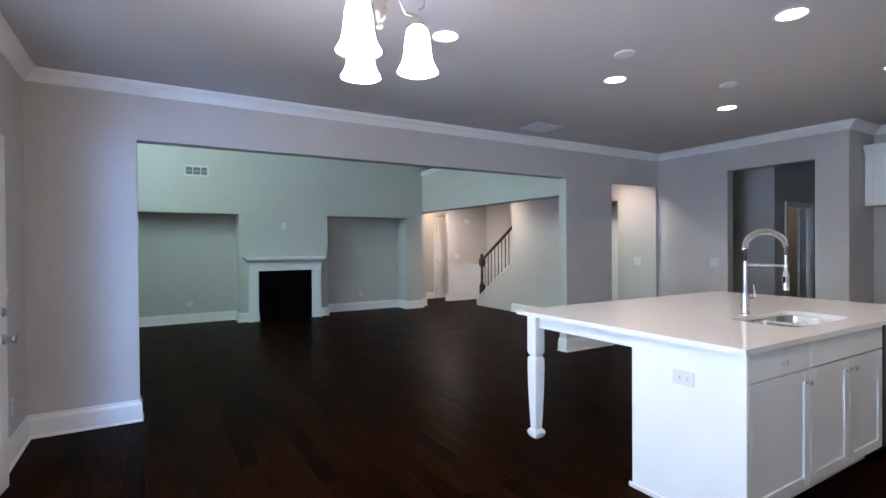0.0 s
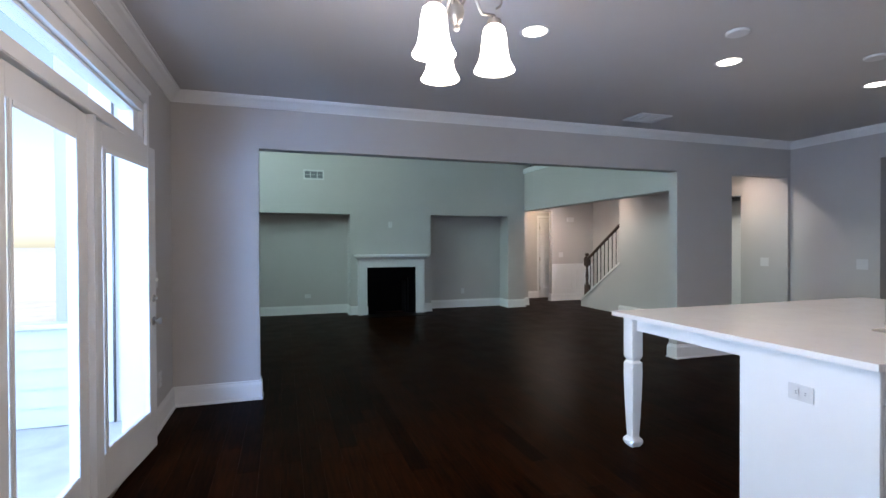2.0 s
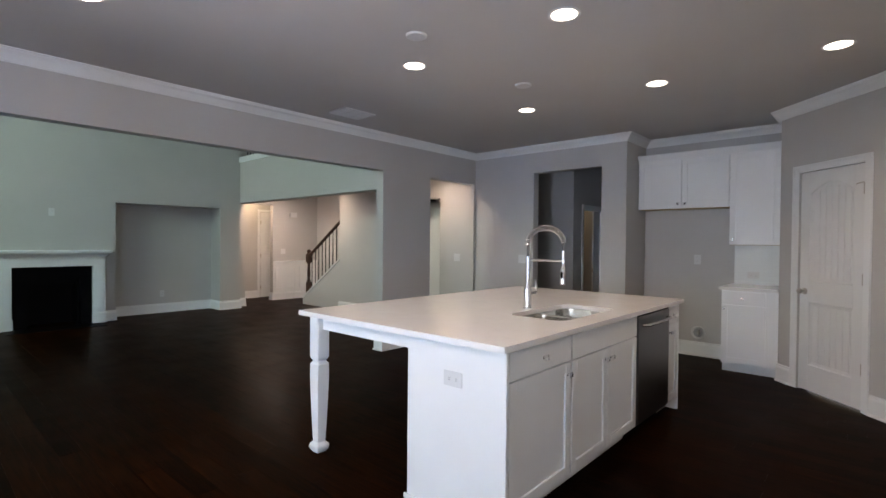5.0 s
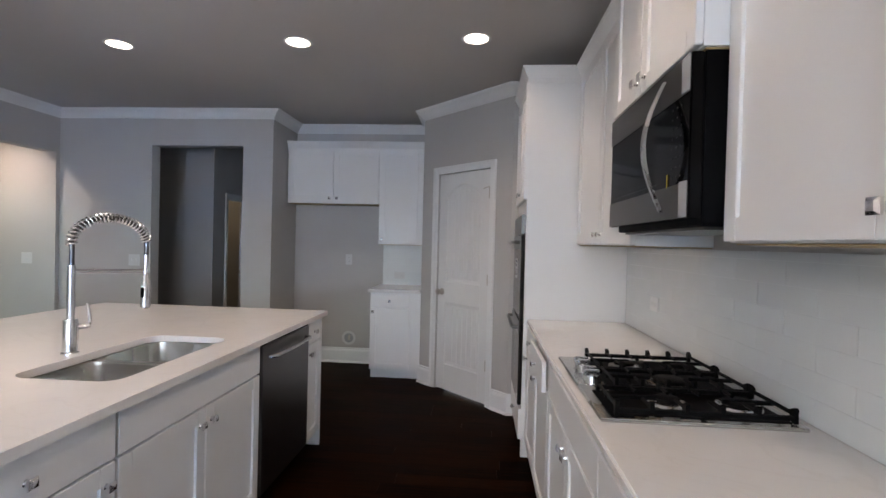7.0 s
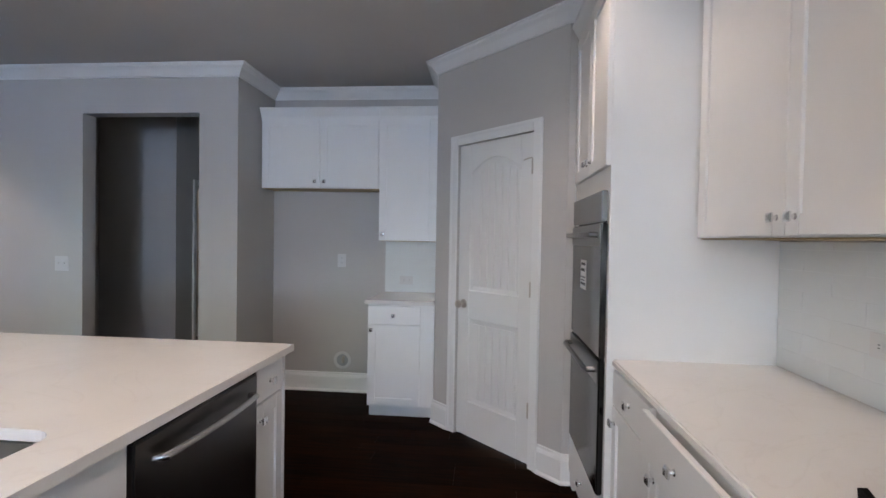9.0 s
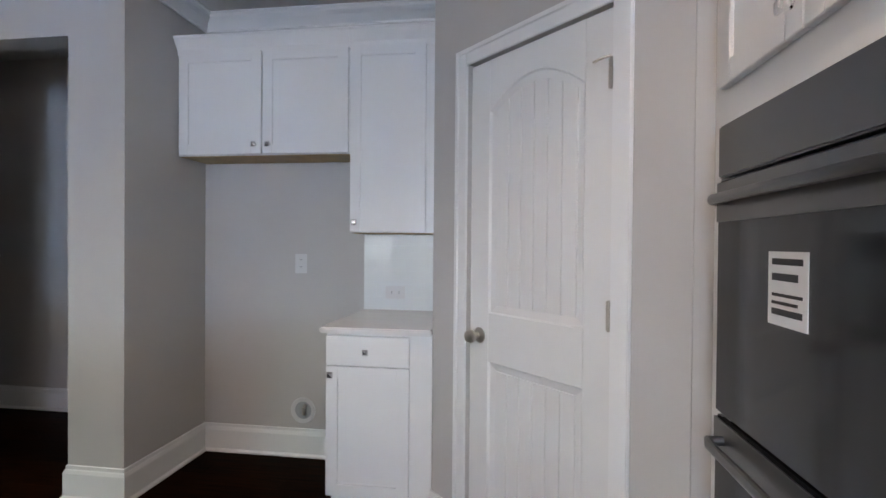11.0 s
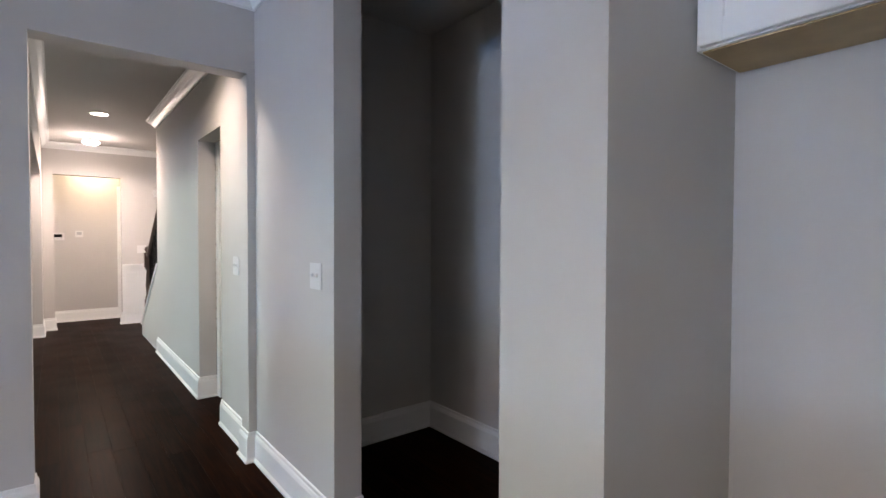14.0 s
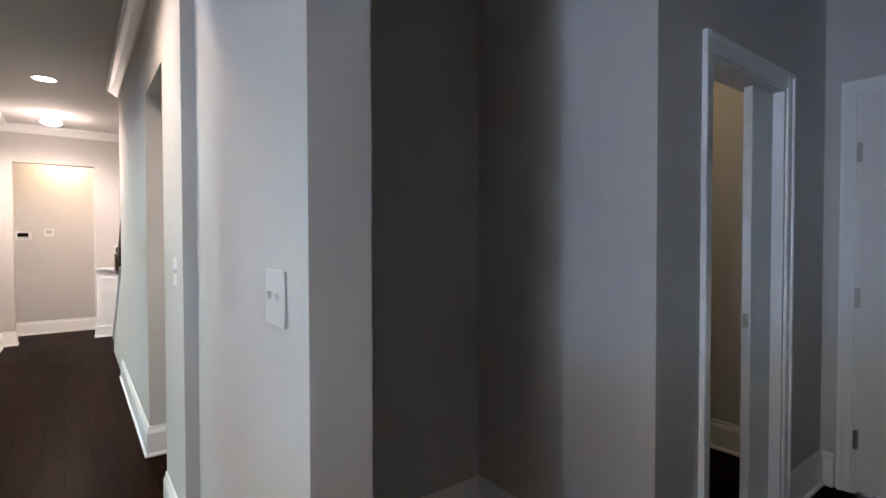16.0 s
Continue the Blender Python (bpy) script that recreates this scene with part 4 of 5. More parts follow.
# ---- doors ----
def arch_door(t, w, h, th=0.035):
    """A two-panel door with an arched top panel and upright boards, facing local -y, hinged at local x = w."""
    st, bot, lock0, lock1, top = 0.112, 0.24, 0.825, 1.02, h - 0.115
    spring = h - 0.205
    arcpts = [(st + (w - 2 * st) * i / 16, spring + 0.10 * math.sin(math.pi * i / 16) ** 0.9) for i in range(17)]
    bm = bmesh.new()
    box(bm, 0, 0, 0, st, th, h, 0.002)
    box(bm, w - st, 0, 0, w, th, h, 0.002)
    box(bm, st, 0, 0, w - st, th, bot)
    box(bm, st, 0, lock0, w - st, th, lock1)
    prism(bm, arcpts + [(w - st, h), (st, h)], 0, th)
    s = part("slab", bm, DOORWHITE, t)
    n = 6
    for z0, z1, arched in ((bot, lock0, False), (lock1, None, True)):
        for i in range(n):
            u0, u1 = st + 0.034 + (w - 2 * st - 0.068) * i / n + 0.003, st + 0.034 + (w - 2 * st - 0.068) * (i + 1) / n - 0.003
            if arched:
                f = lambda u: spring - 0.034 + 0.10 * math.sin(math.pi * (u - st) / (w - 2 * st)) ** 0.9
                bm = prism(bmesh.new(), [(u0, z0 + 0.034), (u1, z0 + 0.034), (u1, f(u1)), ((u0 + u1) / 2, f((u0 + u1) / 2)), (u0, f(u0))], 0.0090, 0.018)
            else:
                bm = boxes((u0, 0.0090, z0 + 0.034, u1, 0.018, z1 - 0.034))
            part("panel_board", bm, DOORWHITE, s)
    bm = bmesh.new()
    box(bm, st - 0.002, 0.0155, bot - 0.002, w - st + 0.002, 0.022, lock0 + 0.002)
    box(bm, st - 0.002, 0.0155, lock1 - 0.002, w - st + 0.002, 0.022, h - 0.12)
    part("panel_back", bm, DOORWHITE, s)
    # sloped moulding round the panels
    def ring(pts, nm):
        bm = bmesh.new()
        c = Vector((sum(p[0] for p in pts) / len(pts), 0, sum(p[1] for p in pts) / len(pts)))
        o, mid, i2 = [], [], []
        for x, z in pts:
            o.append(bm.verts.new((x, 0.0005, z)))
            dx = 0.034 if x < c.x - 1e-4 else -0.034
            frac = min(1.0, abs(x - c.x) / (w / 2 - st))
            dz = 0.034 if z < c.z else -0.034
            mid.append(bm.verts.new((x + dx * 0.16 * frac ** 2, 0.0085, z + dz * 0.16)))
            i2.append(bm.verts.new((x + dx * frac ** 2, 0.0150, z + dz)))
        for k in range(len(pts)):
            j = (k + 1) % len(pts)
            bm.faces.new((o[k], o[j], mid[j], mid[k]))
            bm.faces.new((mid[k], mid[j], i2[j], i2[k]))
        part(nm, bm, DOORWHITE, s)
    ring([(st, bot), (w - st, bot), (w - st, lock0), (st, lock0)], "panel_moulding")
    ring([(st, lock1), (w - st, lock1)] + list(reversed(arcpts)), "panel_moulding")
    return s


def door_knob(parent, x, z, y=0.0):
    bm = bmesh.new()
    lathe(bm, [(0.032, 0), (0.032, 0.004), (0.026, 0.008), (0.012, 0.012), (0.011, 0.030), (0.020, 0.036), (0.027, 0.046), (0.028, 0.056), (0.022, 0.066), (0.010, 0.070)], 20, pose(x, y, z, 90, 0, 0))
    return part("door_knob", bm, NICKEL, parent, "satin nickel door knob", True)


def hinges(t, x, zs, y=0.0):
    for z in zs:
        bm = bmesh.new()
        box(bm, x - 0.012, y - 0.004, z - 0.045, x + 0.012, y + 0.002, z + 0.045)
        lathe(bm, [(0.006, z - 0.048), (0.006, z + 0.048)], 8, Matrix.Translation((x, y - 0.006, 0)))
        part("hinge", bm, NICKEL, t, "satin nickel hinge")


def casing(t, x0, x1, z1, y=0.0, w=0.085, jamb=0.12, set_back=0.0):
    """Moulded casing round an opening, on the face at local y, standing out to -y."""
    for a, b in ((x0 - w, x0), (x1, x1 + w)):
        bm = boxes((a, y - 0.012, 0.0, b, y - 0.0005, z1 + w), bev=0.003)
        oa = a if a < x0 else b - 0.022
        box(bm, oa, y - 0.020, 0.0, oa + 0.022, y - 0.012, z1 + w, 0.003)
        part("casing", bm, TRIM, t)
    bm = boxes((x0, y - 0.012, z1, x1, y - 0.0005, z1 + w), bev=0.003)
    box(bm, x0 - w + 0.022, y - 0.020, z1 + w - 0.022, x1 + w - 0.022, y - 0.012, z1 + w, 0.003)
    part("casing", bm, TRIM, t)
    if jamb:
        part("jamb", boxes((x0, y + set_back, 0, x0 + 0.012, y + jamb, z1 - 0.012)), TRIM, t)
        part("jamb", boxes((x1 - 0.012, y + set_back, 0, x1, y + jamb, z1 - 0.012)), TRIM, t)
        part("jamb", boxes((x0, y + set_back, z1 - 0.012, x1, y + jamb, z1)), TRIM, t)


# pantry door: the local -y side faces the kitchen, local x runs from the nook towards the oven
p0 = DA + ndir * (DOFF + DW)
pan = thing("door_1", "closed white two-panel arched pantry door", "door", tuple(p0), DROT + 180, True, "", "structure")
ORG[pan.name] = Vector((0, -0.014, -0.012))
leaf = arch_door(pan, DW, 2.035)
door_knob(leaf, 0.062, 0.925)
ORG[pan.name] = Vector((0, 0, 0))
hinges(pan, DW - 0.004, (0.35, 1.09, 1.84), 0.004)
part("hinge_pin_stop", tube(bmesh.new(), [(DW - 0.004, -0.004, 1.892), (DW - 0.03, -0.020, 1.886), (DW - 0.055, -0.026, 1.878)], 0.004, 8), NICKEL, pan, "bent nickel door stop", True)
casing(pan, -0.005, DW + 0.005, 2.053, w=0.068, set_back=0.03)


# other doors
def six_panel(t, w, h, th=0.035):
    bm = bmesh.new()
    st, mid = 0.115, w / 2
    rows = ((0.22, 0.72), (0.90, 1.50), (1.62, h - 0.12))
    box(bm, 0, 0, 0, st, th, h, 0.002)
    box(bm, w - st, 0, 0, w, th, h, 0.002)
    box(bm, mid - 0.05, 0, 0, mid + 0.05, th, h)
    zs = [0] + [v for r in rows for v in r] + [h]
    for x0, x1 in ((st, mid - 0.05), (mid + 0.05, w - st)):
        for z0, z1 in zip(zs[::2], zs[1::2]):
            box(bm, x0, 0, z0, x1, th, z1)
    s = part("slab", bm, DOORWHITE, t)
    for x0, x1 in ((st, mid - 0.05), (mid + 0.05, w - st)):
        for z0, z1 in rows:
            bm = boxes((x0, 0.012, z0, x1, 0.02, z1))
            box(bm, x0 + 0.03, 0.004, z0 + 0.03, x1 - 0.03, 0.0125, z1 - 0.03, 0.006)
            part("raised_panel", bm, DOORWHITE, s)
    return s


gar = thing("door_2", "closed white six-panel door in the mudroom", "door", (9.9, 4.012, 0), -90, True, "", "structure")
ORG[gar.name] = Vector((0, -0.006, -0.012))
leaf = six_panel(gar, 0.93, 1.945)
door_knob(leaf, 0.86, 0.90)
ORG[gar.name] = Vector((0, 0, 0))
hinges(gar, 0.002, (0.27, 0.97, 1.68), 0.004)
casing(gar, -0.008, 0.942, 1.968, w=0.06)

bath = thing("door_3", "cased bathroom doorway with its white door slid open", "door", (8.64, 4.15, 0), 0, True, "", "structure")
casing(bath, 0.02, 0.73, 1.925, w=0.066)
part("door_edge", boxes((0.50, 0.045, 0.012, 0.718, 0.08, 1.91), bev=0.002), DOORWHITE, bath, "white pocket door edge")
part("latch", boxes((0.498, 0.052, 0.88, 0.5005, 0.074, 0.94)), NICKEL, bath, "dark latch plate")

hop = thing("door_4", "white door set deep in the hall opening", "door", (7.30, 5.92, 0), 90, True, "", "structure")
part("slab", boxes((0.03, -0.22, 0.01, 0.66, -0.185, 2.04), bev=0.002), DOORWHITE, hop)
part("casing", boxes((0.60, -0.16, 0.0, 0.68, -0.002, 2.085), bev=0.003), TRIM, hop)

ves = thing("door_5", "closed white two-panel arched vestibule door", "door", (7.12, 11.72, 0), 0, True, "", "structure")
ORG[ves.name] = Vector((0, 0.03, -0.012))
leaf = arch_door(ves, 0.71, 2.03)
door_knob(leaf, 0.65, 0.90)
ORG[ves.name] = Vector((0, 0, 0))
hinges(ves, 0.002, (0.25, 1.0, 1.8), -0.03)
casing(ves, -0.008, 0.718, 2.055, w=0.06, jamb=0)

# French doors to the porch
fr = thing("door_6", "white French doors with full glass, one leaf ajar", "door", (W, 3.435, 0), 90, True, "", "structure")


def glazed(parent, w, h, nm, m):
    """A leaf from x = 0 to w, its inner face at y = 0 looking to -y."""
    st, bot, top = 0.125, 0.25, 0.125
    bm = bmesh.new()
    box(bm, 0, 0, 0, st, 0.044, h, 0.002, m)
    box(bm, w - st, 0, 0, w, 0.044, h, 0.002, m)
    box(bm, st, 0, 0, w - st, 0.044, bot, 0, m)
    box(bm, st, 0, h - top, w - st, 0.044, h, 0, m)
    s = part(nm, bm, DOORWHITE, parent)
    bm = bmesh.new()
    e = 0.028
    for a, b, c, d in ((st, bot, st + e, h - top), (w - st - e, bot, w - st, h - top), (st + e, bot, w - st - e, bot + e), (st + e, h - top - e, w - st - e, h - top)):
        box(bm, a, -0.010, b, c, 0.0, d, 0.004, m)
    part("glazing_bead", bm, TRIM, s)
    bm = bmesh.new()
    box(bm, st + 0.004, 0.02, bot + 0.004, w - st - 0.004, 0.024, h - top - 0.004, 0, m)
    gl = part("pane", bm, GLASS, s, "clear glass pane")
    gl.visible_shadow = False
    return s


# local x runs north along the wall, local +y points out of the house
AJAR = pose(0.012, 0.030, 0.012, 0, 0, -6.6)
leaf = glazed(fr, 0.880, 2.035, "open_leaf", AJAR)
bm = bmesh.new()
for z, r in ((1.02, 0.026), (0.865, 0.030)):
    lathe(bm, [(r, 0), (r, 0.006), (r * 0.8, 0.012), (0.012, 0.016), (0.012, 0.03)], 18, AJAR @ pose(0.822, 0, z, 90, 0, 0))
lathe(bm, [(0.012, 0.028), (0.022, 0.036), (0.027, 0.048), (0.024, 0.060), (0.010, 0.066)], 18, AJAR @ pose(0.822, 0, 0.865, 90, 0, 0))
part("lock_set", bm, NICKEL, leaf, "satin nickel knob and deadbolt", True)
glazed(fr, 0.880, 2.035, "fixed_leaf", pose(-0.915, 0.030, 0.012))
for z in (0.25, 1.05, 1.82):
    bm = bmesh.new()
    box(bm, -0.004, 0.018, z - 0.05, 0.034, 0.028, z + 0.05)
    lathe(bm, [(0.007, z - 0.052), (0.007, z + 0.052)], 8, Matrix.Translation((0.006, 0.016, 0)))
    part("hinge", bm, NICKEL, fr, "satin nickel hinge")
part("mullion", boxes((-0.033, 0.0, 0.0, 0.008, 0.10, 2.05)), TRIM, fr)
part("jamb", boxes((-0.95, 0.0, 0.0, -0.932, 0.14, 2.36)), TRIM, fr)
part("jamb", boxes((0.882, 0.0, 0.0, 0.90, 0.14, 2.36)), TRIM, fr)
part("head", boxes((-0.932, 0.0, 2.055, 0.882, 0.13, 2.125), bev=0.004), TRIM, fr)
part("head", boxes((-0.932, 0.0, 2.302, 0.882, 0.13, 2.36)), TRIM, fr)
bm = boxes((-0.93, 0.03, 2.127, 0.88, 0.06, 2.143), (-0.93, 0.03, 2.284, 0.88, 0.06, 2.300), (-0.93, 0.03, 2.143, -0.905, 0.06, 2.284), (0.785, 0.03, 2.143, 0.88, 0.06, 2.284))
tr = part("transom_frame", bm, TRIM, fr)
part("pane", boxes((-0.904, 0.043, 2.144, 0.784, 0.047, 2.283)), GLASS, tr).visible_shadow = False
for a, b in ((-1.03, -0.95), (0.90, 0.965)):
    part("casing", boxes((a, -0.02, 0.0, b, -0.0005, 2.44), bev=0.004), TRIM, fr)
part("casing", boxes((-0.95, -0.02, 2.36, 0.90, -0.0005, 2.44), bev=0.004), TRIM, fr)
part("casing", boxes((-1.05, -0.03, 2.44, 0.985, -0.0005, 2.465), bev=0.004), TRIM, fr)
part("threshold", boxes((-0.93, 0.0, 0.001, 0.88, 0.14, 0.02)), NICKEL, fr)


def window(name, m_at, w, z0, z1, label, cols=1, rows=1):
    """In the west wall; local x runs north, local -y looks indoors."""
    t = thing(name, label, "window", m_at, 90, True, "", "structure")
    f = boxes((0, 0.04, z0, 0.05, 0.1, z1), (w - 0.05, 0.04, z0, w, 0.1, z1), (0.05, 0.04, z0, w - 0.05, 0.1, z0 + 0.05), (0.05, 0.04, z1 - 0.05, w - 0.05, 0.1, z1))
    for i in range(1, cols):
        box(f, w * i / cols - 0.025, 0.04, z0 + 0.05, w * i / cols + 0.025, 0.1, z1 - 0.05)
    for j in range(1, rows):
        box(f, 0.05, 0.045, z0 + (z1 - z0) * j / rows - 0.02, w - 0.05, 0.095, z0 + (z1 - z0) * j / rows + 0.02)
    part("window_frame", f, TRIM, t)
    for i in range(cols):
        part("pane", boxes((w * i / cols + 0.026, 0.068, z0 + 0.05, w * (i + 1) / cols - 0.026, 0.072, z1 - 0.05)), GLASS, t).visible_shadow = False
    part("window_sill", boxes((-0.03, -0.05, z0 - 0.025, w + 0.03, 0.04, z0), bev=0.004), TRIM, t)
    return t


window("window_1", (W, 0.30, 0), 1.70, 0.85, 2.25, "white twin sash windows over the breakfast corner", 2, 2)
window("window_2", (-0.78, 6.4, 0), 2.8, 2.6, 4.6, "white high living room windows", 3, 2)

# ---- porch and outdoors ----
# outdoor glare is put into the ground's pale colour
solo("ground", boxes((-400, -400, -0.5, 400, 400, -0.3)), GLARE_GROUND, "ground outside the house, coloured pale to look overexposed", "ground", "structure")
# added emissive sheet: makes the distance past the trees overexposed white
GLOW_SHEET = mat("glowing_white_sheet", (0.90, 0.98, 1.0), 1.0, var=0.08, scale=0.15, emit=0.9)
solo("backdrop", boxes((-62.0, -90, -0.3, -61.5, 110, 26)), GLOW_SHEET, "glowing white sheet added behind the trees for overexposed distance", "backdrop", "structure")
solo("porch_floor", boxes((-2.9, -0.5, -0.29, W - 0.141, 5.1, -0.03)), CONCRETE, "bare concrete porch slab", "porch", "structure")
def half_wall(x0, x1, y, h):
    """A lap-sided half wall along x, its boards facing -y."""
    t = thing("porch_half_wall", "white lap-sided half wall round the porch", "half wall", ((x0 + x1) / 2, y, -0.03))
    part("core", boxes((x0, y, -0.028, x1, y + 0.09, h - 0.04)), SIDING, t)
    n = int((h - 0.03) / 0.15)
    for i in range(n):
        z = -0.02 + i * 0.15
        bm = bmesh.new()
        v = [bm.verts.new(p) for p in ((x0, y - 0.001, z), (x0, y - 0.024, z), (x0, y - 0.008, z + 0.148), (x0, y - 0.001, z + 0.148), (x1, y - 0.001, z), (x1, y - 0.024, z), (x1, y - 0.008, z + 0.148), (x1, y - 0.001, z + 0.148))]
        for f in ((0, 1, 2, 3), (4, 7, 6, 5), (0, 4, 5, 1), (1, 5, 6, 2), (2, 6, 7, 3), (3, 7, 4, 0)):
            bm.faces.new([v[k] for k in f])
        part("lap_board", bm, SIDING, t)
    part("cap", boxes((x0 - 0.03, y - 0.05, h - 0.0395, x1, y + 0.12, h), bev=0.005), TRIM, t)


half_wall(-3.4, -0.625, 5.10, 0.78)
hw = thing("porch_end_wall", "tall white boarded wall at the porch end", "wall", (-0.45, 5.10, -0.03))
part("board", boxes((-0.62, 5.06, -0.028, -0.215, 5.19, 2.95)), TRIM, hw)
part("downspout", tube(bmesh.new(), [(-0.45, 5.03, -0.02), (-0.45, 5.03, 2.9)], 0.010, 8), DARKSTEEL, hw, "thin dark downspout", True)


def tree(x, y, h, seed):
    rng = random.Random(seed)
    t = thing("tree", "leafy tree beyond the porch", "tree", (x, y, -0.3), 0, True, "trees behind the house")
    bm = bmesh.new()
    tube(bm, [(0, 0, 0), (0.1, 0, h * 0.3), (0, 0.1, h * 0.6), (0.1, 0, h * 0.95)], [0.22, 0.17, 0.11, 0.03], 8)
    for i in range(9):
        a, z = rng.uniform(0, 6.28), h * rng.uniform(0.3, 0.8)
        L = h * 0.28 * (1.1 - z / h)
        tube(bm, [(0, 0, z), (L * math.cos(a) * 0.6, L * math.sin(a) * 0.6, z + L * 0.4), (L * math.cos(a) * 1.3, L * math.sin(a) * 1.3, z + L)], [0.06, 0.04, 0.015], 5)
    part("trunk", bm, BARK, t)
    verts, faces = [], []
    for i in range(1500):
        a, u = rng.uniform(0, 6.28), rng.random()
        z = h * (0.28 + 0.75 * u)
        R = h * 0.26 * math.sqrt(max(0.02, math.sin(math.pi * min(1, 0.12 + 0.86 * u)))) * rng.uniform(0.35, 1.1)
        c = Vector((R * math.cos(a), R * math.sin(a), z))
        d1 = Vector((rng.uniform(-1, 1), rng.uniform(-1, 1), rng.uniform(-0.6, 0.6))).normalized() * rng.uniform(0.10, 0.22)
        d2 = d1.cross(Vector((rng.uniform(-1, 1), rng.uniform(-1, 1), 1))).normalized() * rng.uniform(0.07, 0.15)
        k = len(verts)
        verts += [c - d1, c + d2, c + d1, c - d2]
        faces.append((k, k + 1, k + 2, k + 3))
    me = bpy.data.meshes.new("crown")
    me.from_pydata(verts, [], faces)
    me.materials.append(LEAF)
    ob = new("crown", me)
    ob.parent = t


for i, (x, y, h) in enumerate(((-11, 1.5, 9), (-13, 6.5, 11), (-10, 11, 8), (-15, -3, 10), (-16, 13, 12), (-12, 17, 10))):
    tree(x, y, h, i)

# ---- fireplace ----
fp = thing("fireplace", "white painted mantel round a black slate fireplace", "fireplace", (2.9, FY, 0))
MY0 = FY - 0.115
for x0, x1 in ((2.235, 2.405), (3.40, 3.575)):
    lg = part("pilaster", boxes((x0, MY0, 0.0, x1, FY - 0.001, 0.935), bev=0.004), TRIM, fp)
    part("plinth", boxes((x0 - 0.012, MY0 - 0.014, 0.0, x1 + 0.012, MY0 - 0.0005, 0.17), bev=0.004), TRIM, lg)
    part("inset", boxes((x0 + 0.035, MY0 - 0.006, 0.23, x1 - 0.035, MY0 - 0.0005, 0.86), bev=0.003), TRIM, lg)
part("frieze", boxes((2.235, MY0, 0.936, 3.575, FY - 0.001, 1.10), bev=0.003), TRIM, fp)
part("bed_mould", sweep(bmesh.new(), [(0, 1.085), (0.012, 1.085), (0.02, 1.105), (0.05, 1.13), (0.055, 1.145), (0, 1.145)], [(2.235, FY - 0.001), (2.235, MY0), (3.575, MY0), (3.575, FY - 0.001)][::1]), TRIM, fp)
part("mantel_shelf", boxes((2.155, MY0 - 0.085, 1.146, 3.655, FY - 0.001, 1.19), bev=0.006), TRIM, fp)
sl = slab_with_holes("y", FY - 0.06, FY - 0.002, 2.406, 3.399, 0.0, 0.935, [(2.56, 3.245, 0.0, 0.72)])
part("surround", sl, SLATE, fp, "black slate surround")
bm = boxes((2.56, FY - 0.0015, 0.0, 2.60, FY + 0.38, 0.72), (3.205, FY - 0.0015, 0.0, 3.245, FY + 0.38, 0.72), (2.60, FY + 0.34, 0.0, 3.205, FY + 0.38, 0.72), (2.60, FY, 0.66, 3.205, FY + 0.34, 0.72))
part("firebox", bm, BLACK, fp, "black metal firebox")
part("hearth", boxes((2.30, FY - 0.50, 0.0005, 3.505, FY - 0.0615, 0.006), bev=0.001), SLATE, fp, "flush black slate hearth")


def grille(name, label, at, rx, rz, w, h, n):
    t = thing(name, label, "vent", at, rz, True)
    t.matrix_basis = pose(*at, rx, 0, rz)
    bm = boxes((-w / 2, -0.012, -h / 2, w / 2, -0.0005, -h / 2 + 0.022), (-w / 2, -0.012, h / 2 - 0.022, w / 2, -0.0005, h / 2), (-w / 2, -0.012, -h / 2 + 0.022, -w / 2 + 0.022, -0.0005, h / 2 - 0.022), (w / 2 - 0.022, -0.012, -h / 2 + 0.022, w / 2, -0.0005, h / 2 - 0.022))
    part("frame", bm, PLASTIC, t)
    part("backing", boxes((-w / 2 + 0.02, -0.003, -h / 2 + 0.02, w / 2 - 0.02, -0.0006, h / 2 - 0.02)), VENTGREY if name == "wall_vent" else GREYCARD, t)
    for i in range(n):
        z = -h / 2 + 0.03 + (h - 0.06) * i / (n - 1)
        part("slat", boxes((-w / 2 + 0.022, -0.010, z - 0.004, w / 2 - 0.022, -0.004, z + 0.002)), PLASTIC, t)
    for s in (-1, 1):
        part("divider", boxes((s * w / 6 - 0.006, -0.0115, -h / 2 + 0.022, s * w / 6 + 0.006, -0.003, h / 2 - 0.022)), PLASTIC, t)
    return t


grille("wall_vent", "white return-air grille high on the fireplace wall", (1.405, FY, 2.73), 0, 0, 0.38, 0.19, 3)
grille("ceiling_vent", "white supply register in the kitchen ceiling", (4.456, 4.71, CEIL), 90, 0, 0.38, 0.30, 11)
outlet((2.89, FY, 1.785), 0)
outlet((1.30, NY, 0.36), 0, True)
outlet((4.6, NY, 0.36), 0)


# ---- hall, stair and loft ----
def ceiling_can(x, y, z):
    t = thing("recessed_light", "lit white recessed ceiling light", "ceiling light", (x, y, z), 0, True, "recessed lights")
    bm = bmesh.new()
    lathe(bm, [(0.076, -0.0005), (0.093, -0.0005), (0.095, -0.004), (0.090, -0.007), (0.076, -0.004)], 28, None, False)
    part("trim_ring", bm, PLASTIC, t, "", True)
    bm = bmesh.new()
    lathe(bm, [(0.077, -0.003), (0.077, -0.002)], 28)
    part("lens", bm, LENS, t, "glowing lens")


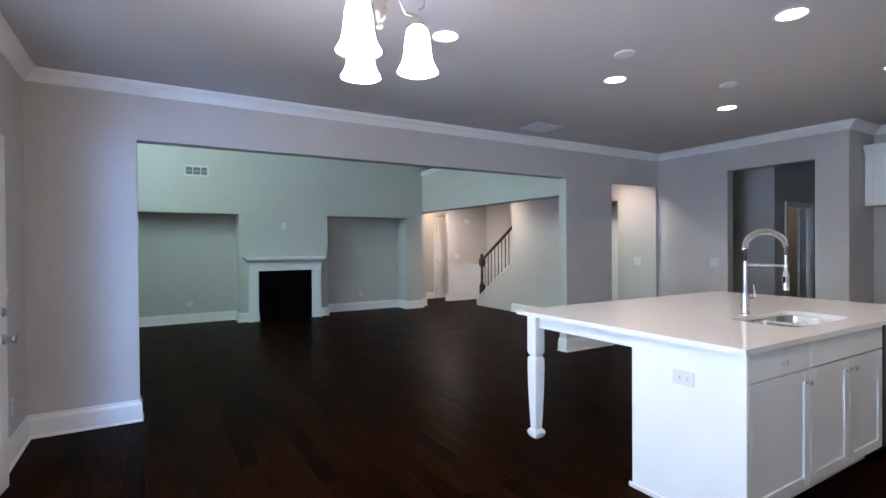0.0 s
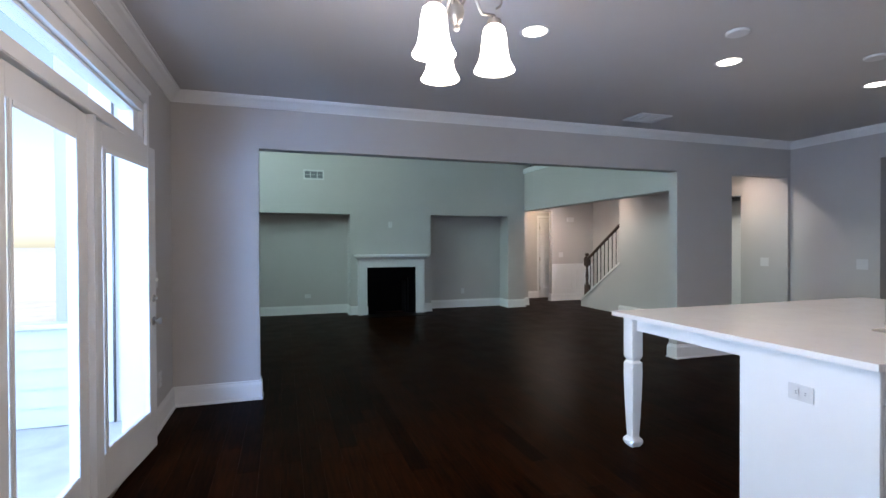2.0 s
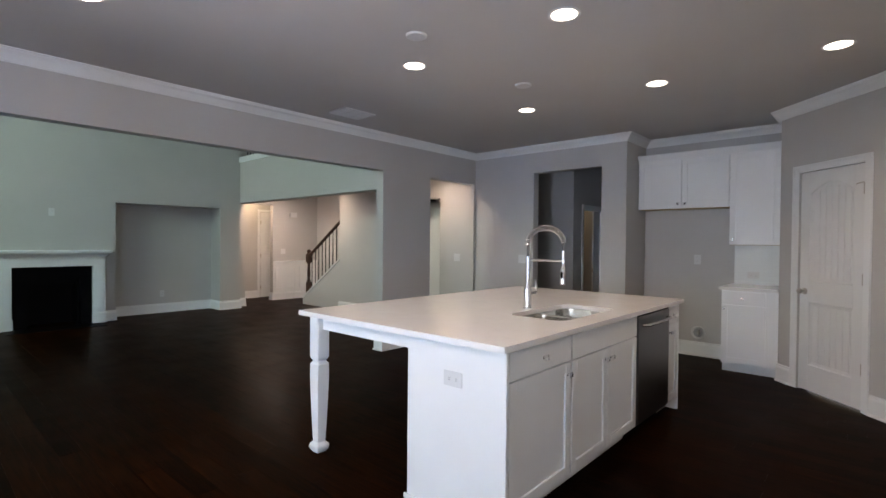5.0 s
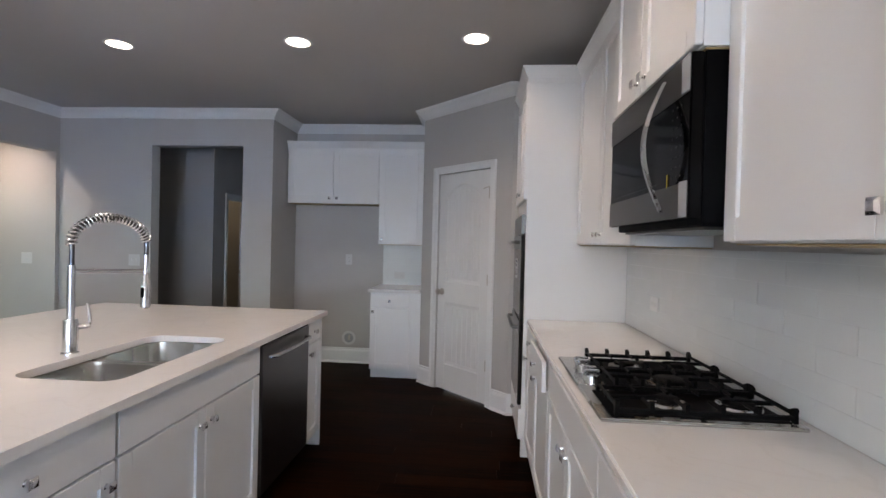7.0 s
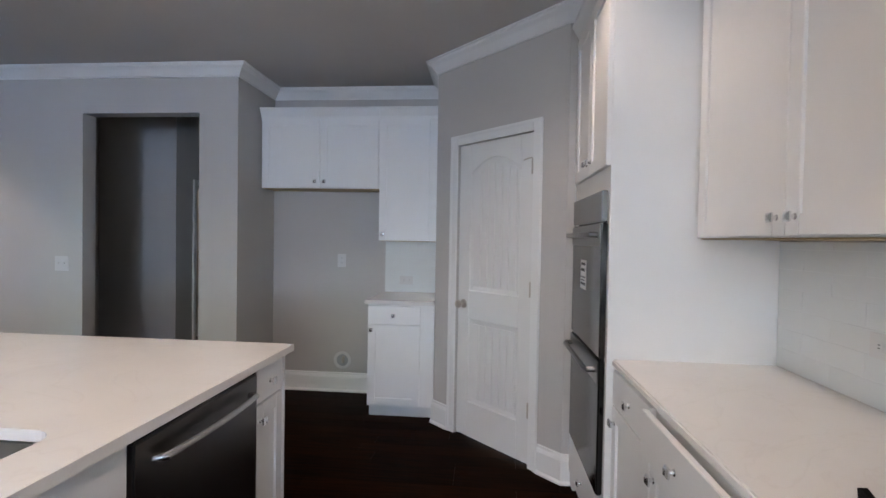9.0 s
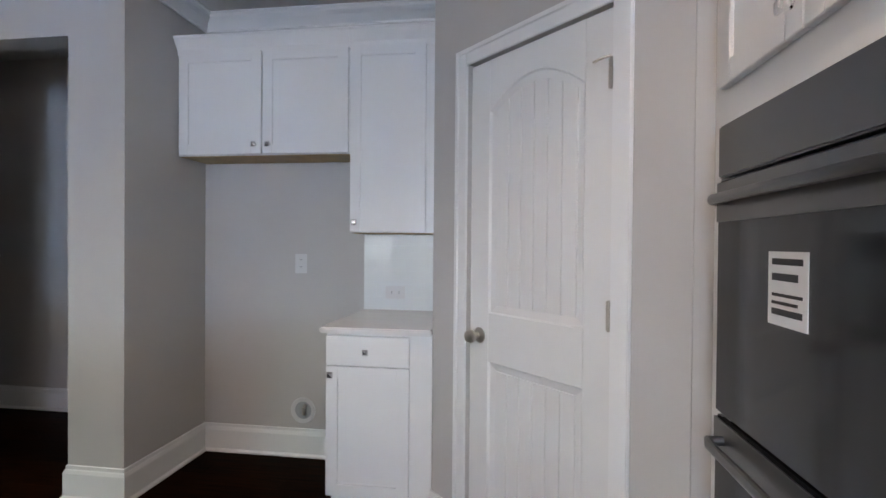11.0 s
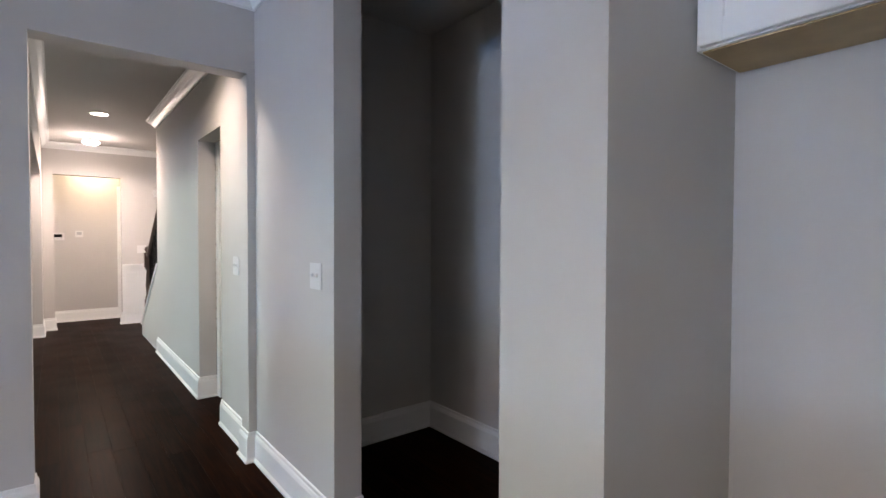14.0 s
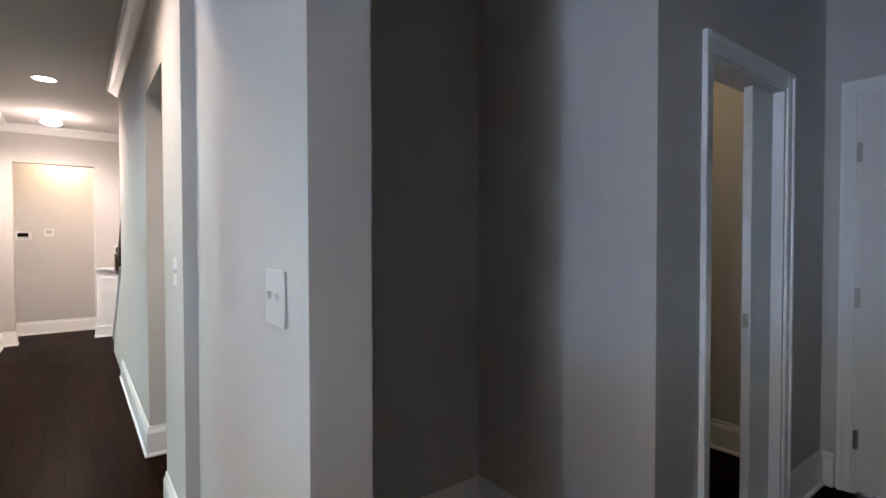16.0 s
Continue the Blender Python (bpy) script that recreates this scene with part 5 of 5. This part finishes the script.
for cx, cy in CANS:
    ceiling_can(cx, cy, CEIL)
for cx, cy in HALL_CANS:
    ceiling_can(cx, cy, HALL)
sf = thing("semi_flush_light", "small lit glass ceiling light with a stem in the hall", "ceiling light", (6.65, 10.18, HALL), 0, True)
bm = bmesh.new()
lathe(bm, [(0.055, -0.0005), (0.055, -0.012), (0.012, -0.016), (0.012, -0.06)], 20)
part("stem", bm, NICKEL, sf, "", True)
bm = bmesh.new()
lathe(bm, [(0.03, -0.05), (0.09, -0.062), (0.10, -0.085), (0.06, -0.108), (0.01, -0.113)], 22)
part("bowl", bm, SHADE, sf, "lit frosted glass", True).visible_shadow = False
for x, y in ((3.53, 2.84), (4.82, 2.852)):
    bm = bmesh.new()
    lathe(bm, [(0.068, -0.0005), (0.068, -0.010), (0.060, -0.016)], 26, Matrix.Translation((x, y, CEIL)))
    solo("ceiling_blank", bm, PLASTIC, "round white ceiling cover plate", "cover plate", "", "ceiling cover plates", True)

st = thing("staircase", "dark-treaded staircase rising behind the hall wall", "stairs", (7.7, 9.9, 0))
rise, run = 0.178, 0.272
for i in range(13):
    y1 = 9.90 - i * run
    part("riser", boxes((7.302, y1 - 0.02, i * rise + 0.001, 8.215, y1, (i + 1) * rise - 0.026)), TRIM, st)
    part("tread", boxes((7.302, y1 - run - 0.004, (i + 1) * rise - 0.025, 8.215, y1 + 0.025, (i + 1) * rise), bev=0.004), STAIRWOOD, st)
kw = bmesh.new()
sl = 0.655
a = [kw.verts.new((x, y, z)) for x in (7.17, 7.298) for y, z in ((8.621, 0.0), (9.93, 0.0), (9.93, 0.13), (8.621, 0.13 + 1.309 * sl))]
for f in ((0, 1, 2, 3), (7, 6, 5, 4), (0, 4, 5, 1), (1, 5, 6, 2), (2, 6, 7, 3), (3, 7, 4, 0)):
    kw.faces.new([a[k] for k in f])
solo("wall_stair_knee", kw, PAINT, "sloping painted knee wall beside the stair", "wall", "structure")
slope = lambda y: 0.13 + (9.93 - y) * sl
rl = thing("stair_railing", "dark wood stair rail with iron balusters", "railing", (7.235, 9.8, 0))
cp = bmesh.new()
a = [cp.verts.new((x, y, z)) for x in (7.155, 7.312) for y, z in ((8.621, slope(8.621) + 0.001), (9.93, slope(9.93) + 0.001), (9.93, slope(9.93) + 0.028), (8.621, slope(8.621) + 0.028))]
for f in ((0, 1, 2, 3), (7, 6, 5, 4), (0, 4, 5, 1), (1, 5, 6, 2), (2, 6, 7, 3), (3, 7, 4, 0)):
    cp.faces.new([a[k] for k in f])
part("cap_board", cp, TRIM, rl, "white painted cap")
nb = slope(9.80) + 0.028
bm = boxes((7.19, 9.755, nb - 0.05, 7.28, 9.845, nb + 0.24), (7.185, 9.75, nb + 0.66, 7.285, 9.85, nb + 0.84), bev=0.004)
lathe(bm, [(0.036, nb + 0.24), (0.043, nb + 0.27), (0.028, nb + 0.30), (0.036, nb + 0.42), (0.026, nb + 0.62), (0.04, nb + 0.64), (0.036, nb + 0.66)], 14, Matrix.Translation((7.235, 9.80, 0)))
lathe(bm, [(0.055, nb + 0.84), (0.055, nb + 0.855), (0.03, nb + 0.865), (0.046, nb + 0.895), (0.038, nb + 0.93), (0.01, nb + 0.945)], 14, Matrix.Translation((7.235, 9.80, 0)))
part("newel_post", bm, STAIRWOOD, rl, "turned dark wood newel", True)
part("handrail", tube(bmesh.new(), [(7.235, 9.76, slope(9.76) + 0.82), (7.235, 8.60, slope(8.60) + 0.82)], 0.032, 10), STAIRWOOD, rl, "", True)
for i in range(9):
    y = 9.68 - i * 0.125
    part("baluster", tube(bmesh.new(), [(7.235, y, slope(y) + 0.028), (7.235, y, slope(y) + 0.795)], 0.0085, 6), BLACK, rl)


# wainscot on the far wall
wa = thing("wainscot", "white painted wainscot panels under a chair rail", "wainscot", (7.1, FARY, 0), 0, False, "", "structure")
part("backing", boxes((7.047, FARY - 0.012, 0.176, 8.21, FARY - 0.001, 0.86)), TRIM, wa)
part("chair_rail", boxes((7.047, FARY - 0.042, 0.86, 8.21, FARY - 0.001, 0.90), bev=0.006), TRIM, wa)
for x0, x1 in ((7.10, 7.62), (7.72, 8.15)):
    bm = bmesh.new()
    for r in ((x0, 0.27, x0 + 0.025, 0.77), (x1 - 0.025, 0.27, x1, 0.77), (x0 + 0.025, 0.27, x1 - 0.025, 0.295), (x0 + 0.025, 0.745, x1 - 0.025, 0.77)):
        box(bm, r[0], FARY - 0.028, r[1], r[2], FARY - 0.0125, r[3], 0.004)
    part("panel_moulding", bm, TRIM, wa)
ch = thing("door_chime", "white door chime box high on the wall", "door chime", (7.55, FARY, 1.98), 0, True)
part("box", boxes((-0.09, -0.05, -0.055, 0.09, -0.001, 0.055), bev=0.006), PLASTIC, ch)
outlet((7.30, FARY, 1.12), 0, switches=2)

# loft rail
lr = thing("loft_railing", "loft railing of dark iron balusters on the parapet", "railing", (6.0, 7.8, 2.93))
part("cap_board", boxes((5.87, NB, 2.931, 6.16, 10.2, 3.035), bev=0.004), TRIM, lr, "white painted cap board")
part("handrail", boxes((5.985, NB, 3.86, 6.045, 10.2, 3.91), bev=0.012), STAIRWOOD, lr)
for i in range(42):
    y = NB + 0.08 + i * 0.115
    part("baluster", boxes((6.008, y - 0.007, 2.9655, 6.022, y + 0.007, 3.8595)), BLACK, lr)

# controls in the vestibule
kp = thing("alarm_keypad", "white alarm keypad with a dark screen", "keypad", (6.30, 11.72, 1.31), 0, True)
part("case", boxes((-0.08, -0.022, -0.055, 0.08, -0.001, 0.055), bev=0.006), PLASTIC, kp)
part("screen", boxes((-0.06, -0.0235, -0.015, 0.05, -0.0222, 0.035)), BLACKGLASS, kp)
for i in range(4):
    part("key", boxes((-0.05 + i * 0.028, -0.0242, -0.040, -0.034 + i * 0.028, -0.0222, -0.026)), GREYCARD, kp)
th = thing("thermostat", "small white wall thermostat with grey display", "thermostat", (6.56, 11.72, 1.35), 0, True)
part("case", boxes((-0.05, -0.024, -0.05, 0.05, -0.001, 0.05), bev=0.006), PLASTIC, th)
part("display", boxes((-0.03, -0.0252, -0.012, 0.03, -0.0242, 0.030)), GREYCARD, th)

# switches and sockets
outlet((E, 4.355, 1.14), -90, switches=2)
outlet((7.17, 5.55, 1.13), -90, switches=2)
outlet((W, 4.62, 1.13), 90, switches=2)
outlet((7.83, 2.25, 1.182), -90)
outlet((W, 4.75, 0.36), 90)
outlet((3.10, 10.62, 0.36), 0)

# water box of the fridge
wb = thing("fridge_water_box", "round white recessed water supply box", "outlet box", (7.83, 2.232, 0.285), -90, True)
bm = bmesh.new()
lathe(bm, [(0.052, 0.0005), (0.078, 0.0005), (0.080, 0.004), (0.076, 0.008), (0.054, 0.006)], 28, pose(0, 0, 0, 90, 0, 0), False)
part("trim_ring", bm, PLASTIC, wb, "", True)
bm = bmesh.new()
lathe(bm, [(0.053, 0.0004), (0.053, 0.0012)], 24, pose(0, 0, 0, 90, 0, 0))
part("recess", bm, GREYCARD, wb, "grey recess")
part("valve", tube(bmesh.new(), [(0.01, -0.002, 0.03), (0.01, -0.02, 0.02), (0.01, -0.022, -0.02)], 0.012, 8), NICKEL, wb, "", True)

# ---- chandelier ----
CXY = Vector((1.463, 2.262, 0))
cd = thing("chandelier", "three-arm nickel chandelier with lit bell glass shades", "chandelier", (CXY.x, CXY.y, CEIL), 0, True)
bm = bmesh.new()
lathe(bm, [(0.065, -0.0005), (0.063, -0.015), (0.030, -0.028), (0.008, -0.032)], 20)
part("canopy", bm, NICKEL, cd, "", True)
part("chain_rod", tube(bmesh.new(), [(0, 0, -0.03), (0, 0, -0.27)], 0.006, 8), NICKEL, cd, "", True)
bm = bmesh.new()
lathe(bm, [(0.008, -0.27), (0.022, -0.285), (0.012, -0.31), (0.012, -0.40), (0.026, -0.415), (0.030, -0.44), (0.022, -0.47), (0.010, -0.485), (0.013, -0.50), (0.003, -0.51)], 16)
part("body", bm, NICKEL, cd, "", True)
for sx, sy in ((1.34, 2.155), (1.44, 2.395), (1.607, 2.236)):
    v = Vector((sx - CXY.x, sy - CXY.y, 0))
    d = v.normalized()
    pts = []
    for k in range(13):
        f = k / 12
        pts.append(d * (0.012 + (v.length - 0.012) * f) + Vector((0, 0, -0.43 + 0.07 * math.sin(math.pi * min(1, f * 1.6)) - 0.01 * f)))
    pts += [v + Vector((0, 0, -0.455)) + d * 0.0]
    ar = part("arm", tube(bmesh.new(), pts, 0.006, 8), NICKEL, cd, "curved nickel arm", True)
    tipc = [v + d * (0.03 * math.sin(a)) + Vector((0, 0, -0.405 - 0.03 * math.cos(a) + 0.02)) for a in (0.2, 0.8, 1.4, 2.0, 2.6)]
    part("scroll", tube(bmesh.new(), tipc, 0.004, 6), NICKEL, ar, "", True)
    bm = bmesh.new()
    lathe(bm, [(0.012, -0.45), (0.026, -0.458), (0.028, -0.478), (0.024, -0.482)], 16, Matrix.Translation(v))
    part("socket_cup", bm, NICKEL, ar, "", True)
    bm = bmesh.new()
    lathe(bm, [(0.026, -0.478), (0.040, -0.490), (0.048, -0.525), (0.052, -0.575), (0.060, -0.615), (0.076, -0.645), (0.078, -0.650), (0.072, -0.648), (0.055, -0.615), (0.046, -0.575), (0.042, -0.525), (0.034, -0.495), (0.02, -0.482)], 24, Matrix.Translation(v), False)
    sh = part("shade", bm, SHADE, cd, "lit frosted glass bell shade", True)
    sh.visible_shadow = False


# ---- tiles ----
def tile_field(parent, m, w, h, tw=0.30, thh=0.0762, gap=0.0014, tilt=0.6):
    """Running-bond tiles on a wall face: local x along, local z up, standing out to -y."""
    shared = {}
    rows = int(math.ceil(h / thh))
    part("grout_bed", boxes((0, -0.004, 0, w, -0.0005, h)), GROUT, parent)
    for r in range(rows):
        z0, z1 = r * thh + gap / 2, min(h, (r + 1) * thh) - gap / 2
        if z1 - z0 < 0.01:
            continue
        x = -tw / 2 * (r % 2)
        while x < w - 0.01:
            a, b = max(0, x) + gap / 2, min(w, x + tw) - gap / 2
            if b - a > 0.012:
                key = (round(b - a, 4), round(z1 - z0, 4))
                if key not in shared:
                    shared[key] = mesh_of("tile", boxes((0, -0.0060, 0, key[0], -0.004, key[1]), bev=0.0006), TILE)
                ob = new("tile", shared[key])
                ob.parent = parent
                ob.matrix_basis = pose(a, 0, z0, random.uniform(-tilt, tilt), 0, random.uniform(-tilt, tilt) * 0.7)
            x += tw


ns = thing("tile_splash", "glossy white subway tile splashback in the nook", "backsplash", (7.83, 1.852, CT1 + 0.001), -90, True, "", "structure")
tile_field(ns, None, 0.512, 1.362 - CT1 - 0.001, 0.152)
rs = thing("tile_splash", "glossy pale tile splashback behind the cooktop", "backsplash", (5.584, S, CT1 + 0.001), 180, True, "", "structure")
tile_field(rs, None, 3.284, 1.40 - CT1 - 0.001, 0.30, tilt=0.15)
for x in (5.05, 2.95):
    outlet((x, S + 0.0063, 1.10), 180, True)
outlet((7.83 - 0.0063, 1.66, 1.02), -90, True)

# ---- floor boards ----
PWID = 0.127
fl = thing("floor", "dark espresso stained hardwood floor boards", "floor", (0, 0, 0), 0, True, "", "structure")
shared = {}
rest = bmesh.new()
count = 0
rng = random.Random(4)
xa, xb = -0.205, 9.9
nrow = int((xb - xa) / PWID) + 1
ya0, yb0 = -0.2, 11.72
rv, rf = [], []
for i in range(nrow):
    x = xa + i * PWID
    y = ya0 - rng.uniform(0, 1.2)
    while y < yb0:
        L = rng.choice((0.6, 0.9, 1.2, 1.5))
        y0, y1 = max(ya0, y) + 0.0003, min(yb0, y + L) - 0.0003
        y += L
        if y1 - y0 < 0.05:
            continue
        cx, cy = x + PWID / 2, (y0 + y1) / 2
        lift = -rng.uniform(0.0, 0.0001)
        near = 0.2 < cx < 6.9 and 0.2 < cy < 4.8 and not (3.1 < cx < 5.6 and 1.85 < cy < 3.2) and count < 298
        if near:
            key = round(y1 - y0, 3)
            if key not in shared:
                shared[key] = mesh_of("board", boxes((0.0002, 0, -0.012, PWID - 0.0002, key, 0.0), bev=0.0003), FLOORWOOD)
            ob = new("board", shared[key])
            ob.parent = fl
            ob.location = (x, y0, lift)
            count += 1
        else:
            k = len(rv)
            a, b = x + 0.0002, x + PWID - 0.0002
            rv += [(a, y0, -0.012), (b, y0, -0.012), (b, y1, -0.012), (a, y1, -0.012), (a, y0, lift - 0.0004), (b, y0, lift - 0.0004), (b, y1, lift - 0.0004), (a, y1, lift - 0.0004),
                   (a + 0.0005, y0 + 0.0005, lift), (b - 0.0005, y0 + 0.0005, lift), (b - 0.0005, y1 - 0.0005, lift), (a + 0.0005, y1 - 0.0005, lift)]
            rf += [tuple(k + j for j in f) for f in ((0, 1, 5, 4), (1, 2, 6, 5), (2, 3, 7, 6), (3, 0, 4, 7), (4, 5, 9, 8), (5, 6, 10, 9), (6, 7, 11, 10), (7, 4, 8, 11), (8, 9, 10, 11))]
rest.free()
me = bpy.data.meshes.new("far_boards")
me.from_pydata(rv, [], rf)
me.materials.append(FLOORWOOD)
ob = new("far_boards", me)
ob.parent = fl
tagged(ob, kind="stuff")
